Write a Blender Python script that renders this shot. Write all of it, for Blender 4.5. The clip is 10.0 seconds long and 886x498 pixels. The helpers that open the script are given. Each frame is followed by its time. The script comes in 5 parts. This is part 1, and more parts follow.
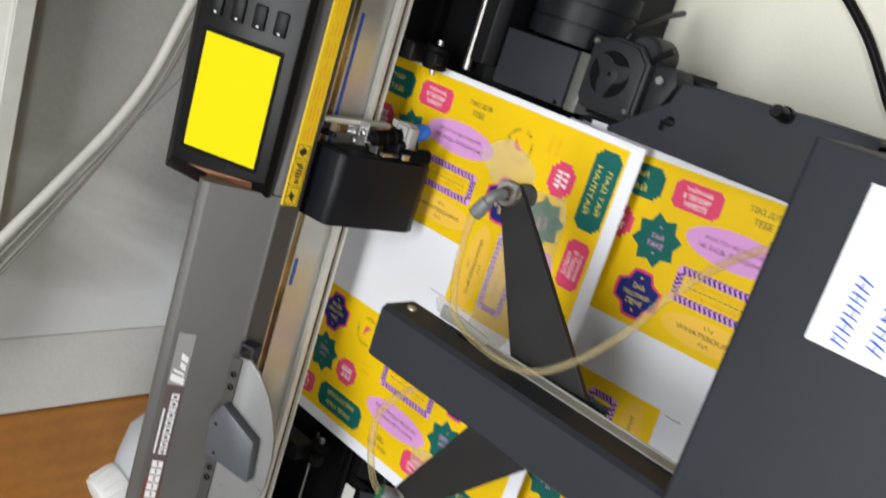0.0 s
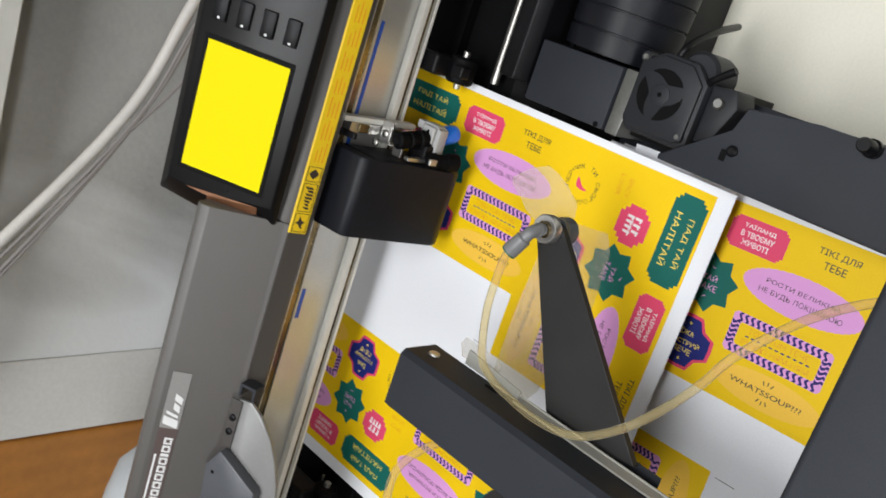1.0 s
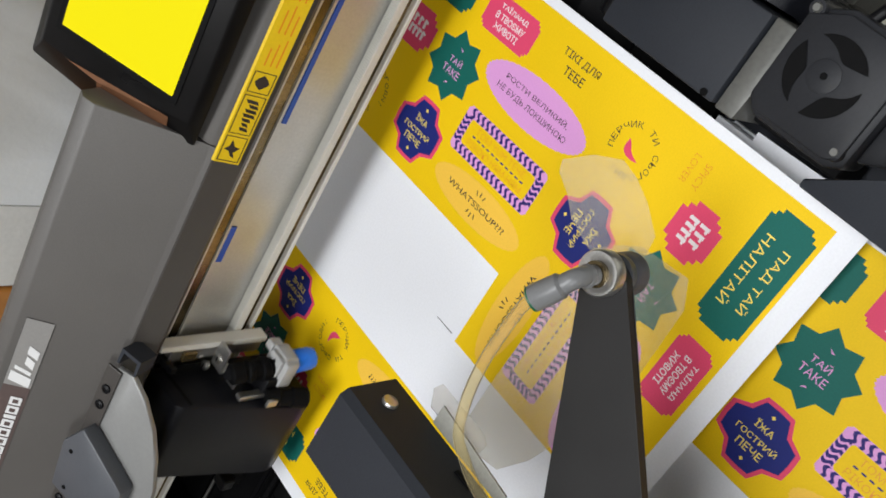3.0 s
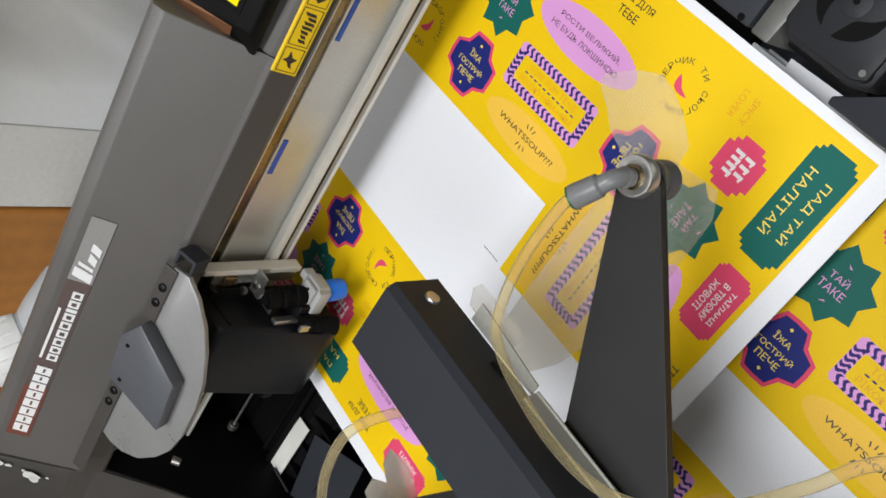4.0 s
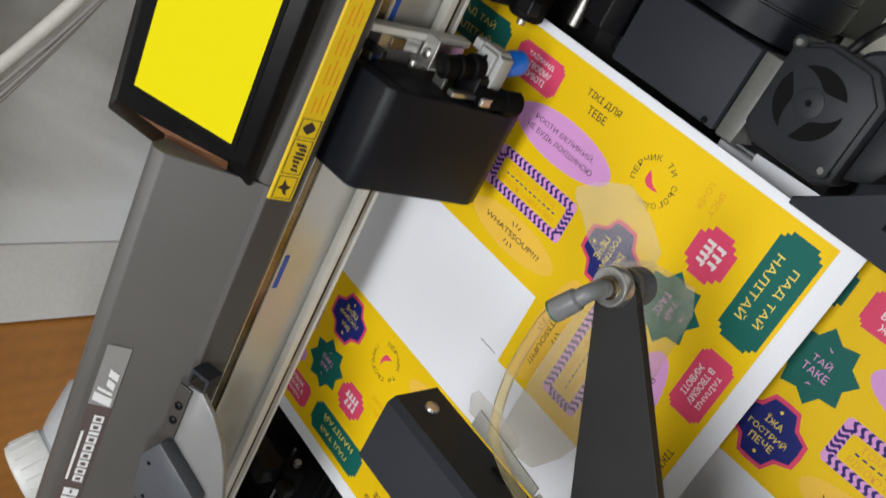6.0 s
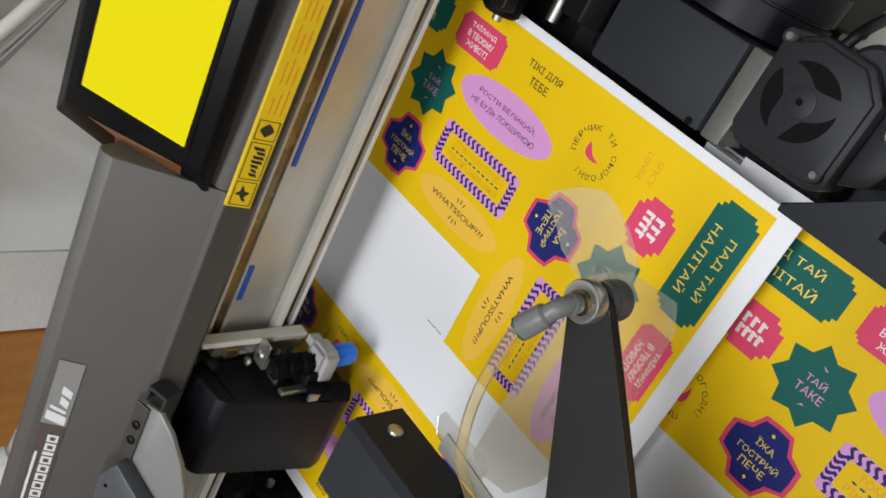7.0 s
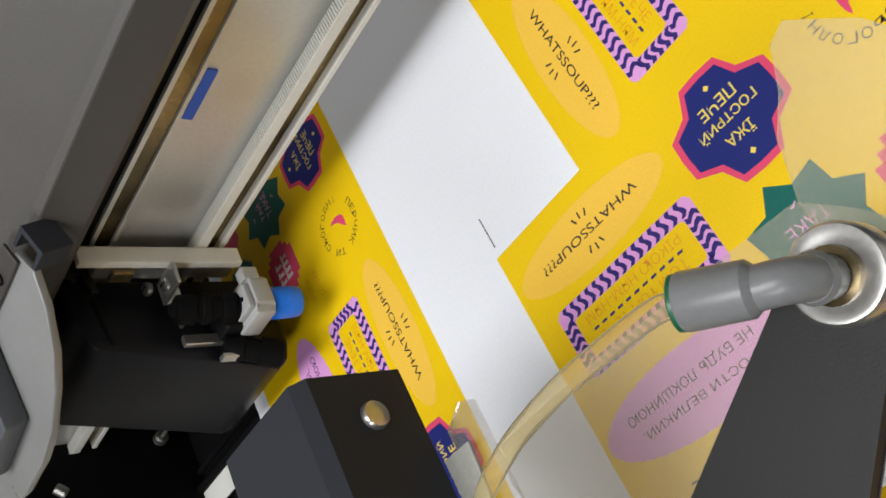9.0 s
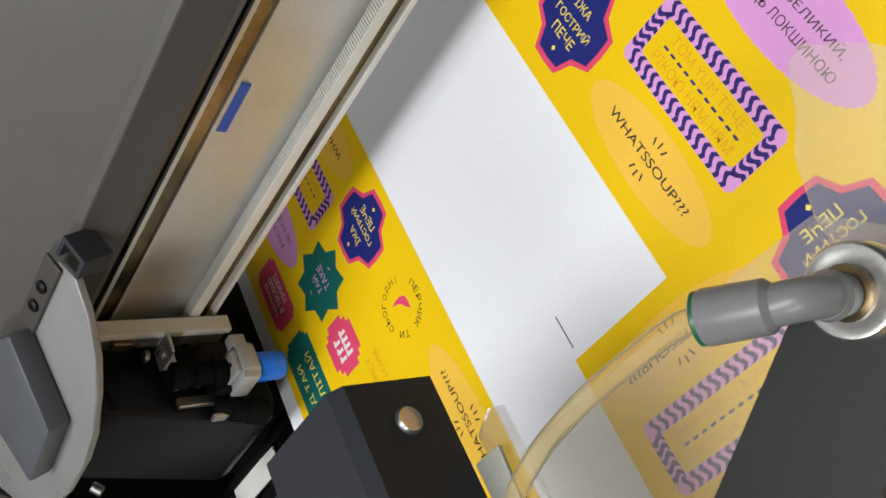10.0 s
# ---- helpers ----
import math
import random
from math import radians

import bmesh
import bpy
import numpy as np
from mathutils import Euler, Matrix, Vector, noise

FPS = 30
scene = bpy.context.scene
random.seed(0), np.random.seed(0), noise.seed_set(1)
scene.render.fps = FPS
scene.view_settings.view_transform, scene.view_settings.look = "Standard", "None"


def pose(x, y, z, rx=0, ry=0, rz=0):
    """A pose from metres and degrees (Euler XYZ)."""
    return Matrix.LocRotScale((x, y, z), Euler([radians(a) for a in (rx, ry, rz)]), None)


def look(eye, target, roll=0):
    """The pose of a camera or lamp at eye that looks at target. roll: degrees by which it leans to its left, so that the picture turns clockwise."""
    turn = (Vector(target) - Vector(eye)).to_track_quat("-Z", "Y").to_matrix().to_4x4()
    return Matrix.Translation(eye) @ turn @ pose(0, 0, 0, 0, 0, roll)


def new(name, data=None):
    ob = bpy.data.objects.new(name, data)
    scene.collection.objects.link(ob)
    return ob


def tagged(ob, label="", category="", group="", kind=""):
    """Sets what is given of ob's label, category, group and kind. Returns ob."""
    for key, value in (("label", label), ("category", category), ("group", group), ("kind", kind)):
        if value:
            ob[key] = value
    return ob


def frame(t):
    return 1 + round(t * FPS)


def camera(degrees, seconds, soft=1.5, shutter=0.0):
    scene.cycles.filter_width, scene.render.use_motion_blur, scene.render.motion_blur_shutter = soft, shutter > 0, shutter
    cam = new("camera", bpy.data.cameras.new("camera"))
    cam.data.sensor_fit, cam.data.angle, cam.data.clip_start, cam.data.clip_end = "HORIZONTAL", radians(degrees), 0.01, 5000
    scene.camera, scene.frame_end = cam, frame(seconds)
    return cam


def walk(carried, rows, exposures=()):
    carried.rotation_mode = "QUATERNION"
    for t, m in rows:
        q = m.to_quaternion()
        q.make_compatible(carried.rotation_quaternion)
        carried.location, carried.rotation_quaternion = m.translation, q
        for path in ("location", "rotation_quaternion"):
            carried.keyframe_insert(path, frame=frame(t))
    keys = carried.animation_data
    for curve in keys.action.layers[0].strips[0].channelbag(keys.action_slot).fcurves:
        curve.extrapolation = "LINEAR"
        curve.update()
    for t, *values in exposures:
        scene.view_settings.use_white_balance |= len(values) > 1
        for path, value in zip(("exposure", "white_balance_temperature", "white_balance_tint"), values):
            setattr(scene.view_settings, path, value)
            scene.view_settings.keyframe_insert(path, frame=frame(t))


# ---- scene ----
cam = camera(52.2, 10.0, 1.6, 0.3)
PATH = [
    (0, (0.223, 0.293, 0.513), (-0.324, 1.505, -0.981), -90.9),
    (0.5, (0.233, 0.343, 0.497), (-0.228, 1.612, -0.978), -87.9),
    (1, (0.221, 0.351, 0.477), (-0.325, 1.561, -1.019), -90.0),
    (1.5, (0.23, 0.385, 0.444), (-0.366, 1.503, -1.103), -89.1),
    (2, (0.233, 0.419, 0.424), (-0.508, 1.461, -1.114), -90.0),
    (2.2, (0.232, 0.432, 0.409), (-0.525, 1.48, -1.117), -89.4),
    (3.3, (0.222, 0.504, 0.328), (-0.701, 1.477, -1.156), -92.5),
    (3.5, (0.215, 0.495, 0.342), (-0.733, 1.459, -1.132), -92.5),
    (4, (0.217, 0.473, 0.361), (-0.74, 1.446, -1.101), -92.1),
    (4.5, (0.214, 0.465, 0.366), (-0.749, 1.447, -1.086), -92.3),
    (5, (0.217, 0.466, 0.374), (-0.769, 1.449, -1.062), -92.3),
    (5.5, (0.236, 0.47, 0.367), (-0.714, 1.496, -1.063), -92.8),
    (6, (0.25, 0.472, 0.366), (-0.635, 1.549, -1.067), -92.6),
    (6.2, (0.254, 0.47, 0.366), (-0.608, 1.564, -1.068), -92.2),
    (7.5, (0.222, 0.503, 0.285), (-0.71, 1.595, -1.107), -91.9),
    (8, (0.174, 0.557, 0.229), (-0.906, 1.524, -1.149), -90.4),
    (8.5, (0.165, 0.57, 0.217), (-0.911, 1.519, -1.176), -88.8),
    (9, (0.164, 0.573, 0.216), (-0.979, 1.499, -1.139), -89.2),
    (9.5, (0.163, 0.574, 0.217), (-1.015, 1.507, -1.104), -89.5),
    (10, (0.17, 0.573, 0.224), (-1.0, 1.508, -1.101), -89.7),
]
walk(cam, [(t, look(eye, target, roll)) for t, eye, target, roll in PATH], [(0, 0.0), (1.0, 0.02), (2.2, -0.06), (3.3, -0.04), (4.0, 0.0), (5.0, 0.03), (5.5, -0.06), (6.0, -0.20), (7.5, -0.24), (8.0, -0.03), (10, 0.0)])

# ---------------- light: unseen overhead area light and an added front fill ---
world = bpy.data.worlds.new("world")
scene.world = world
world.use_nodes = True
world.node_tree.nodes["Background"].inputs[0].default_value = (0.95, 0.97, 1.0, 1)
world.node_tree.nodes["Background"].inputs[1].default_value = 0.13
scene.view_settings.exposure = 0.0


def room_light(x, y, z, sx, sy, watts):
    data = bpy.data.lights.new("tube_light", "AREA")
    data.shape, data.size, data.size_y, data.energy = "RECTANGLE", sx, sy, watts
    data.color = (0.96, 0.98, 1.0)
    ob = new("tube_light", data)
    ob.matrix_world = pose(x, y, z)
    return ob


room_light(0.06, 0.36, 1.56, 1.2, 0.45, 23)
# Front fill, added to brighten wall, rail and beam; no such source is known.
room_light(0.06, -1.10, 1.56, 1.2, 0.45, 30)


# ---------------- materials ----------------
def mat(name, color, rough=0.5, metal=0.0, grain=0.0, scale=300.0, bump=0.0, bscale=None, stain=0.0, sscale=12.0, coat=0.0, spec=0.5, rrand=0.0):
    m = bpy.data.materials.new(name)
    m.use_nodes = True
    nt = m.node_tree
    b = nt.nodes["Principled BSDF"]
    b.inputs["Base Color"].default_value = (*color, 1)
    b.inputs["Roughness"].default_value = rough
    b.inputs["Metallic"].default_value = metal
    b.inputs["Specular IOR Level"].default_value = spec
    b.inputs["Coat Weight"].default_value = coat
    tc = nt.nodes.new("ShaderNodeTexCoord")
    out = None
    if grain or stain:
        last = None
        for amt, sc, det in ((grain, scale, 3.0), (stain, sscale, 6.0)):
            if not amt:
                continue
            n = nt.nodes.new("ShaderNodeTexNoise")
            n.inputs["Scale"].default_value = sc
            n.inputs["Detail"].default_value = det
            nt.links.new(tc.outputs["Object"], n.inputs["Vector"])
            r = nt.nodes.new("ShaderNodeMapRange")
            r.inputs["From Min"].default_value, r.inputs["From Max"].default_value = 0.3, 0.7
            r.inputs["To Min"].default_value, r.inputs["To Max"].default_value = 1 - amt, 1 + amt * 0.6
            nt.links.new(n.outputs["Fac"], r.inputs["Value"])
            mx = nt.nodes.new("ShaderNodeMix")
            mx.data_type, mx.blend_type = "RGBA", "MULTIPLY"
            mx.inputs["Factor"].default_value = 1.0
            if last is None:
                mx.inputs["A"].default_value = (*color, 1)
            else:
                nt.links.new(last, mx.inputs["A"])
            nt.links.new(r.outputs["Result"], mx.inputs["B"])
            last = mx.outputs["Result"]
            if rrand:
                rr = nt.nodes.new("ShaderNodeMapRange")
                rr.inputs["To Min"].default_value, rr.inputs["To Max"].default_value = max(rough - rrand, 0.02), min(rough + rrand, 1)
                nt.links.new(n.outputs["Fac"], rr.inputs["Value"])
                nt.links.new(rr.outputs["Result"], b.inputs["Roughness"])
        nt.links.new(last, b.inputs["Base Color"])
    if bump:
        n = nt.nodes.new("ShaderNodeTexNoise")
        n.inputs["Scale"].default_value = bscale or scale
        n.inputs["Detail"].default_value = 4.0
        nt.links.new(tc.outputs["Object"], n.inputs["Vector"])
        bp = nt.nodes.new("ShaderNodeBump")
        bp.inputs["Strength"].default_value = bump
        bp.inputs["Distance"].default_value = 0.0006
        nt.links.new(n.outputs["Fac"], bp.inputs["Height"])
        nt.links.new(bp.outputs["Normal"], b.inputs["Normal"])
    return m


def glowing(name, color, strength):
    m = bpy.data.materials.new(name)
    m.use_nodes = True
    b = m.node_tree.nodes["Principled BSDF"]
    b.inputs["Base Color"].default_value = (0.004, 0.004, 0.004, 1)
    b.inputs["Emission Color"].default_value = (*color, 1)
    b.inputs["Emission Strength"].default_value = strength
    b.inputs["Roughness"].default_value = 0.6
    b.inputs["Specular IOR Level"].default_value = 0.05
    return m


def clear(name, tint, milk, rough=0.15, body=(0.85, 0.85, 0.82), ior=1.35):
    """A thin clear plastic: mostly see-through, a little milky and glossy."""
    m = bpy.data.materials.new(name)
    m.use_nodes = True
    nt = m.node_tree
    for n in list(nt.nodes):
        nt.nodes.remove(n)
    out = nt.nodes.new("ShaderNodeOutputMaterial")
    tr = nt.nodes.new("ShaderNodeBsdfTransparent")
    tr.inputs[0].default_value = (*tint, 1)
    df = nt.nodes.new("ShaderNodeBsdfTranslucent")
    df.inputs[0].default_value = (*body, 1)
    dd = nt.nodes.new("ShaderNodeBsdfDiffuse")
    dd.inputs[0].default_value = (*body, 1)
    half = nt.nodes.new("ShaderNodeMixShader")
    nt.links.new(df.outputs[0], half.inputs[1])
    nt.links.new(dd.outputs[0], half.inputs[2])
    gl = nt.nodes.new("ShaderNodeBsdfGlossy")
    gl.inputs["Roughness"].default_value = rough
    a = nt.nodes.new("ShaderNodeMixShader")
    noisy = nt.nodes.new("ShaderNodeTexNoise")
    noisy.inputs["Scale"].default_value = 40.0
    tc = nt.nodes.new("ShaderNodeTexCoord")
    nt.links.new(tc.outputs["Object"], noisy.inputs["Vector"])
    rr = nt.nodes.new("ShaderNodeMapRange")
    rr.inputs["To Min"].default_value, rr.inputs["To Max"].default_value = milk * 0.7, milk * 1.3
    nt.links.new(noisy.outputs["Fac"], rr.inputs["Value"])
    nt.links.new(rr.outputs["Result"], a.inputs[0])
    nt.links.new(tr.outputs[0], a.inputs[1])
    nt.links.new(half.outputs[0], a.inputs[2])
    b = nt.nodes.new("ShaderNodeMixShader")
    fr = nt.nodes.new("ShaderNodeFresnel")
    fr.inputs[0].default_value = ior
    nt.links.new(fr.outputs[0], b.inputs[0])
    nt.links.new(a.outputs[0], b.inputs[1])
    nt.links.new(gl.outputs[0], b.inputs[2])
    nt.links.new(b.outputs[0], out.inputs[0])
    return m


PAPER = mat("paper", (0.80, 0.81, 0.85), 0.6, spec=0.25, grain=0.03, scale=900, bump=0.08, bscale=700, stain=0.02, sscale=9)
YELLOW = mat("yellow_ink", (0.84, 0.545, 0.002), 0.55, spec=0.22, grain=0.05, scale=1500, stain=0.04, sscale=14)
PINKRED = mat("pink_red_ink", (0.72, 0.065, 0.15), 0.55, spec=0.22, grain=0.05, scale=1500)
TEAL = mat("teal_ink", (0.006, 0.115, 0.095), 0.55, spec=0.22, grain=0.08, scale=1500)
NAVY = mat("navy_ink", (0.012, 0.02, 0.16), 0.55, spec=0.22, grain=0.08, scale=1500)
PURPLE = mat("purple_ink", (0.030, 0.020, 0.150), 0.55, spec=0.22, grain=0.06, scale=1500)
LILAC = mat("lilac_ink", (0.70, 0.33, 0.66), 0.55, spec=0.22, grain=0.05, scale=1500)
PEACH = mat("peach_ink", (0.86, 0.52, 0.06), 0.55, spec=0.22, grain=0.05, scale=1500)
BLACKINK = mat("black_ink", (0.03, 0.022, 0.02), 0.45)
ORANGEINK = mat("orange_ink", (0.72, 0.25, 0.01), 0.45)
PALEINK = mat("pale_yellow_ink", (0.85, 0.66, 0.10), 0.45)
WHITEINK = mat("white_ink", (0.82, 0.74, 0.76), 0.45)
GREY = mat("grey_plotter_plastic", (0.105, 0.098, 0.092), 0.42, grain=0.06, scale=1400, bump=0.25, bscale=1800, stain=0.08, sscale=16, rrand=0.06)
ENDGREY = mat("brown_grey_end_plastic", (0.058, 0.053, 0.049), 0.42, grain=0.06, scale=1400, bump=0.25, bscale=1800, stain=0.12, sscale=18, rrand=0.06)
GREYDARK = mat("dark_grey_plastic", (0.055, 0.049, 0.045), 0.4, grain=0.06, scale=1400, bump=0.2, bscale=1800, stain=0.08, sscale=20)
BLACK = mat("black_plastic", (0.006, 0.006, 0.007), 0.38, spec=0.17, grain=0.15, scale=900, bump=0.15, bscale=1500, stain=0.2, sscale=25, rrand=0.1)
FANBLACK = mat("dark_slate_plastic", (0.022, 0.023, 0.027), 0.45, spec=0.22, grain=0.1, scale=900, bump=0.15, bscale=2200, stain=0.15, sscale=25, rrand=0.06)
BLACKSOFT = mat("black_moulded_cover", (0.0078, 0.0084, 0.0118), 0.40, spec=0.22, grain=0.1, scale=900, bump=0.2, bscale=2200, stain=0.15, sscale=25, rrand=0.06)
DEEP = mat("black_rubber", (0.0028, 0.0028, 0.0032), 0.6, spec=0.10, grain=0.2, scale=600)
COATED = mat("powder_coated_steel", (0.0250, 0.0278, 0.0350), 0.56, spec=0.24, grain=0.12, scale=1800, bump=0.12, bscale=2600, stain=0.12, sscale=18, rrand=0.08)
ARMCOAT = mat("worn_black_coating", (0.0145, 0.0138, 0.0138), 0.5, spec=0.33, grain=0.12, scale=1800, bump=0.12, bscale=2600, stain=0.2, sscale=40, rrand=0.08)
PANEL = mat("black_panel", (0.0050, 0.0046, 0.0048), 0.3, spec=0.20, grain=0.1, scale=800, stain=0.2, sscale=30, rrand=0.08)
ALU = mat("brushed_aluminium", (0.57, 0.565, 0.535), 0.34, metal=0.55, grain=0.06, scale=700, stain=0.14, sscale=22, rrand=0.08)
# Gold tint and blotches paint the yellow sheet's reflection; also used as dull brass.
GOLD = mat("gold_with_reflections", (0.21, 0.155, 0.075), 0.25, metal=0.75, grain=0.2, scale=500, stain=0.75, sscale=30, rrand=0.1)
WHITEPL = mat("off_white_plastic", (0.66, 0.65, 0.60), 0.45, grain=0.04, scale=900, stain=0.08, sscale=40)
CLAMPGREY = mat("light_grey_clamp_plastic", (0.40, 0.40, 0.395), 0.4, grain=0.05, scale=900, stain=0.1, sscale=40)
STEEL = mat("nickel_steel", (0.42, 0.405, 0.38), 0.42, metal=1.0, grain=0.08, scale=900, stain=0.1, sscale=60, rrand=0.1)
ZINC = mat("zinc_steel", (0.55, 0.54, 0.52), 0.3, metal=0.9, grain=0.1, scale=900, stain=0.15, sscale=60)
GREYFIT = mat("grey_fitting_plastic", (0.175, 0.177, 0.18), 0.35, grain=0.05, scale=900, stain=0.06, sscale=60)
GREEN = mat("green_collar", (0.005, 0.10, 0.045), 0.35)
BLUE = mat("blue_cap", (0.01, 0.16, 0.72), 0.35, grain=0.08, scale=600)
BLUETAPE = mat("blue_tape", (0.015, 0.09, 0.50), 0.4, grain=0.05, scale=900)
WARN = mat("yellow_label", (0.74, 0.50, 0.01), 0.35, grain=0.04, scale=700, stain=0.06, sscale=40)
KNOB = mat("grey_knob_plastic", (0.080, 0.085, 0.097), 0.4, grain=0.06, scale=900, bump=0.2, bscale=1500, stain=0.1, sscale=40)
SHIELD = mat("milky_acrylic", (0.255, 0.255, 0.25), 0.3, grain=0.04, scale=500, stain=0.12, sscale=25, rrand=0.1)
SHIELD.node_tree.nodes["Principled BSDF"].inputs["Transmission Weight"].default_value = 0.15
WALLW = mat("white_plaster", (0.60, 0.595, 0.58), 0.8, grain=0.05, scale=220, bump=0.5, bscale=160, stain=0.12, sscale=6)
CREAM = mat("cream_table_top", (0.77, 0.745, 0.635), 0.5, grain=0.03, scale=500, stain=0.06, sscale=7, bump=0.1, bscale=300)
# For unseen side and front walls, darkened to cut bounce light on the stack.
WALLD = mat("dark_unseen_wall", (0.22, 0.20, 0.17), 0.8, grain=0.05, scale=220, bump=0.4, bscale=160, stain=0.15, sscale=4)
FLOORM = mat("floor_covering", (0.25, 0.22, 0.18), 0.7, grain=0.1, scale=80, stain=0.2, sscale=3)
TUBE = clear("hose_clear", (0.96, 0.90, 0.72), 0.19, 0.35, (0.90, 0.79, 0.50), 1.10)
FILM = clear("clear_film", (0.96, 0.95, 0.90), 0.15, 0.25)
FILMTAB = clear("clear_tab", (0.95, 0.94, 0.92), 0.12, 0.1)
CAPW = mat("white_cap_plastic", (0.80, 0.80, 0.78), 0.4, grain=0.03, scale=400, stain=0.05, sscale=40)
BOTTLE = mat("white_polyethylene", (0.45, 0.47, 0.49), 0.4, grain=0.03, scale=400, stain=0.08, sscale=30)
CABLE = mat("white_cable", (0.60, 0.57, 0.53), 0.5, grain=0.05, scale=500, stain=0.1, sscale=30)
CABLEGREY = mat("grey_cable", (0.24, 0.22, 0.21), 0.5)
BARESTEEL = mat("bare_matt_steel", (0.36, 0.355, 0.32), 0.5, metal=0.25, grain=0.08, scale=900, stain=0.12, sscale=40)
SCREEN = glowing("lit_screen", (1.0, 0.87, 0.0), 1.0)
LABELGREY = mat("silver_label", (0.36, 0.35, 0.34), 0.3, metal=0.3, grain=0.05, scale=800)
LABELDARK = mat("dark_label", (0.11, 0.08, 0.075), 0.32, grain=0.05, scale=800)
LABELRED = mat("red_brown_label", (0.17, 0.055, 0.04), 0.32, grain=0.05, scale=800)
LABELINK = mat("white_lettering", (0.75, 0.75, 0.75), 0.4)
SCRATCH = mat("bare_scratches", (0.6, 0.6, 0.58), 0.5)
DULL = mat("dull_bare_steel", (0.16, 0.16, 0.15), 0.45, metal=0.5, grain=0.1, scale=500, stain=0.2, sscale=40)
# Brown metal colour standing for wood mirrored in the panel's glossy end.
BRONZEGLINT = mat("bronze_reflection", (0.22, 0.10, 0.05), 0.35, metal=0.5, grain=0.1, scale=300)


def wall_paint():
    """Warm grey paint; a scuffed, ragged patch paints cooler light onto the wall's end."""
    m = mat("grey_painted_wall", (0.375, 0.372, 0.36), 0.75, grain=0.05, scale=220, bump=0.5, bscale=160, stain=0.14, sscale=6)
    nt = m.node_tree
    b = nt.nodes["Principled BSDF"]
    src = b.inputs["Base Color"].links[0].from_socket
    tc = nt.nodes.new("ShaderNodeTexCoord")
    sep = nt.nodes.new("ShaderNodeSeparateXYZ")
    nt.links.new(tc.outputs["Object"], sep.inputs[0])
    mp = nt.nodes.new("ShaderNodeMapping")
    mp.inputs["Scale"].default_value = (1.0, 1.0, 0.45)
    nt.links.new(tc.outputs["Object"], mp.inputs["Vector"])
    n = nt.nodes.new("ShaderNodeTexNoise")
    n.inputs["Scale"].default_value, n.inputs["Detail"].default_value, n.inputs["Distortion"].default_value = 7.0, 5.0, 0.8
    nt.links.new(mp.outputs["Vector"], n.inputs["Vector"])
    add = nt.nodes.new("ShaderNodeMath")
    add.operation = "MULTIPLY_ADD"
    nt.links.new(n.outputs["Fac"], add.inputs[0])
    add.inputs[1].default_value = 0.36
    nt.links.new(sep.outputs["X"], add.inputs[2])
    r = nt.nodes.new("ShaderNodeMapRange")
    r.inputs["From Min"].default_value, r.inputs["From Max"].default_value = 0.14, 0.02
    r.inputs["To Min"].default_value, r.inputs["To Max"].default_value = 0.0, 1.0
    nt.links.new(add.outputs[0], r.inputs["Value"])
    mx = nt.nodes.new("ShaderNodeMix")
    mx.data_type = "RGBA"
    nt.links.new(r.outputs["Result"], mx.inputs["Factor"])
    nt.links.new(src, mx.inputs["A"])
    # Pale, cool end colour carrying the brighter light of that end.
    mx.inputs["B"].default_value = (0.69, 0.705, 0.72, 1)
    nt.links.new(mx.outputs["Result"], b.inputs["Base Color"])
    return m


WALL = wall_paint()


def wood():
    m = mat("orange_wood", (0.40, 0.155, 0.022), 0.42, grain=0.1, scale=120, stain=0.2, sscale=5, rrand=0.06)
    nt = m.node_tree
    w = nt.nodes.new("ShaderNodeTexWave")
    w.inputs["Scale"].default_value, w.inputs["Distortion"].default_value = 14.0, 6.0
    w.inputs["Detail"].default_value = 3.0
    w.bands_direction = "X"
    tc = nt.nodes.new("ShaderNodeTexCoord")
    mp = nt.nodes.new("ShaderNodeMapping")
    mp.inputs["Scale"].default_value = (1.0, 1.0, 0.12)
    nt.links.new(tc.outputs["Object"], mp.inputs["Vector"])
    nt.links.new(mp.outputs["Vector"], w.inputs["Vector"])
    b = nt.nodes["Principled BSDF"]
    src = b.inputs["Base Color"].links[0].from_socket
    mx = nt.nodes.new("ShaderNodeMix")
    mx.data_type, mx.blend_type = "RGBA", "MULTIPLY"
    mx.inputs["Factor"].default_value = 0.10
    nt.links.new(src, mx.inputs["A"])
    nt.links.new(w.outputs["Color"], mx.inputs["B"])
    nt.links.new(mx.outputs["Result"], b.inputs["Base Color"])
    return m


WOOD = wood()


# ---------------- mesh helpers ----------------
HOME = {}


def thing(name, base, label, category, group="", kind=""):
    ob = new(name)
    ob.location = base
    HOME[ob.name] = Vector(base)
    return tagged(ob, label, category, group, kind)


def part(name, bm, material, parent=None, label="", smooth=False, kind=""):
    """Links a bmesh, given in world coordinates, as one mesh object under its parent."""
    base = HOME[parent.name] if parent else Vector((0, 0, 0))
    bmesh.ops.translate(bm, vec=-base, verts=bm.verts)
    bmesh.ops.recalc_face_normals(bm, faces=bm.faces)
    me = bpy.data.meshes.new(name)
    bm.to_mesh(me)
    bm.free()
    me.materials.append(material)
    if smooth:
        for p in me.polygons:
            p.use_smooth = True
        me.set_sharp_from_angle(angle=radians(38))
    ob = new(name, me)
    if parent:
        ob.parent = parent
        HOME[ob.name] = base
    if label:
        ob["label"] = label
    if kind:
        ob["kind"] = kind
    return ob


def setting(name, bm, material, label, category=""):
    ob = part(name, bm, material)
    return tagged(ob, label, category or name.split("_")[0], "", "structure")


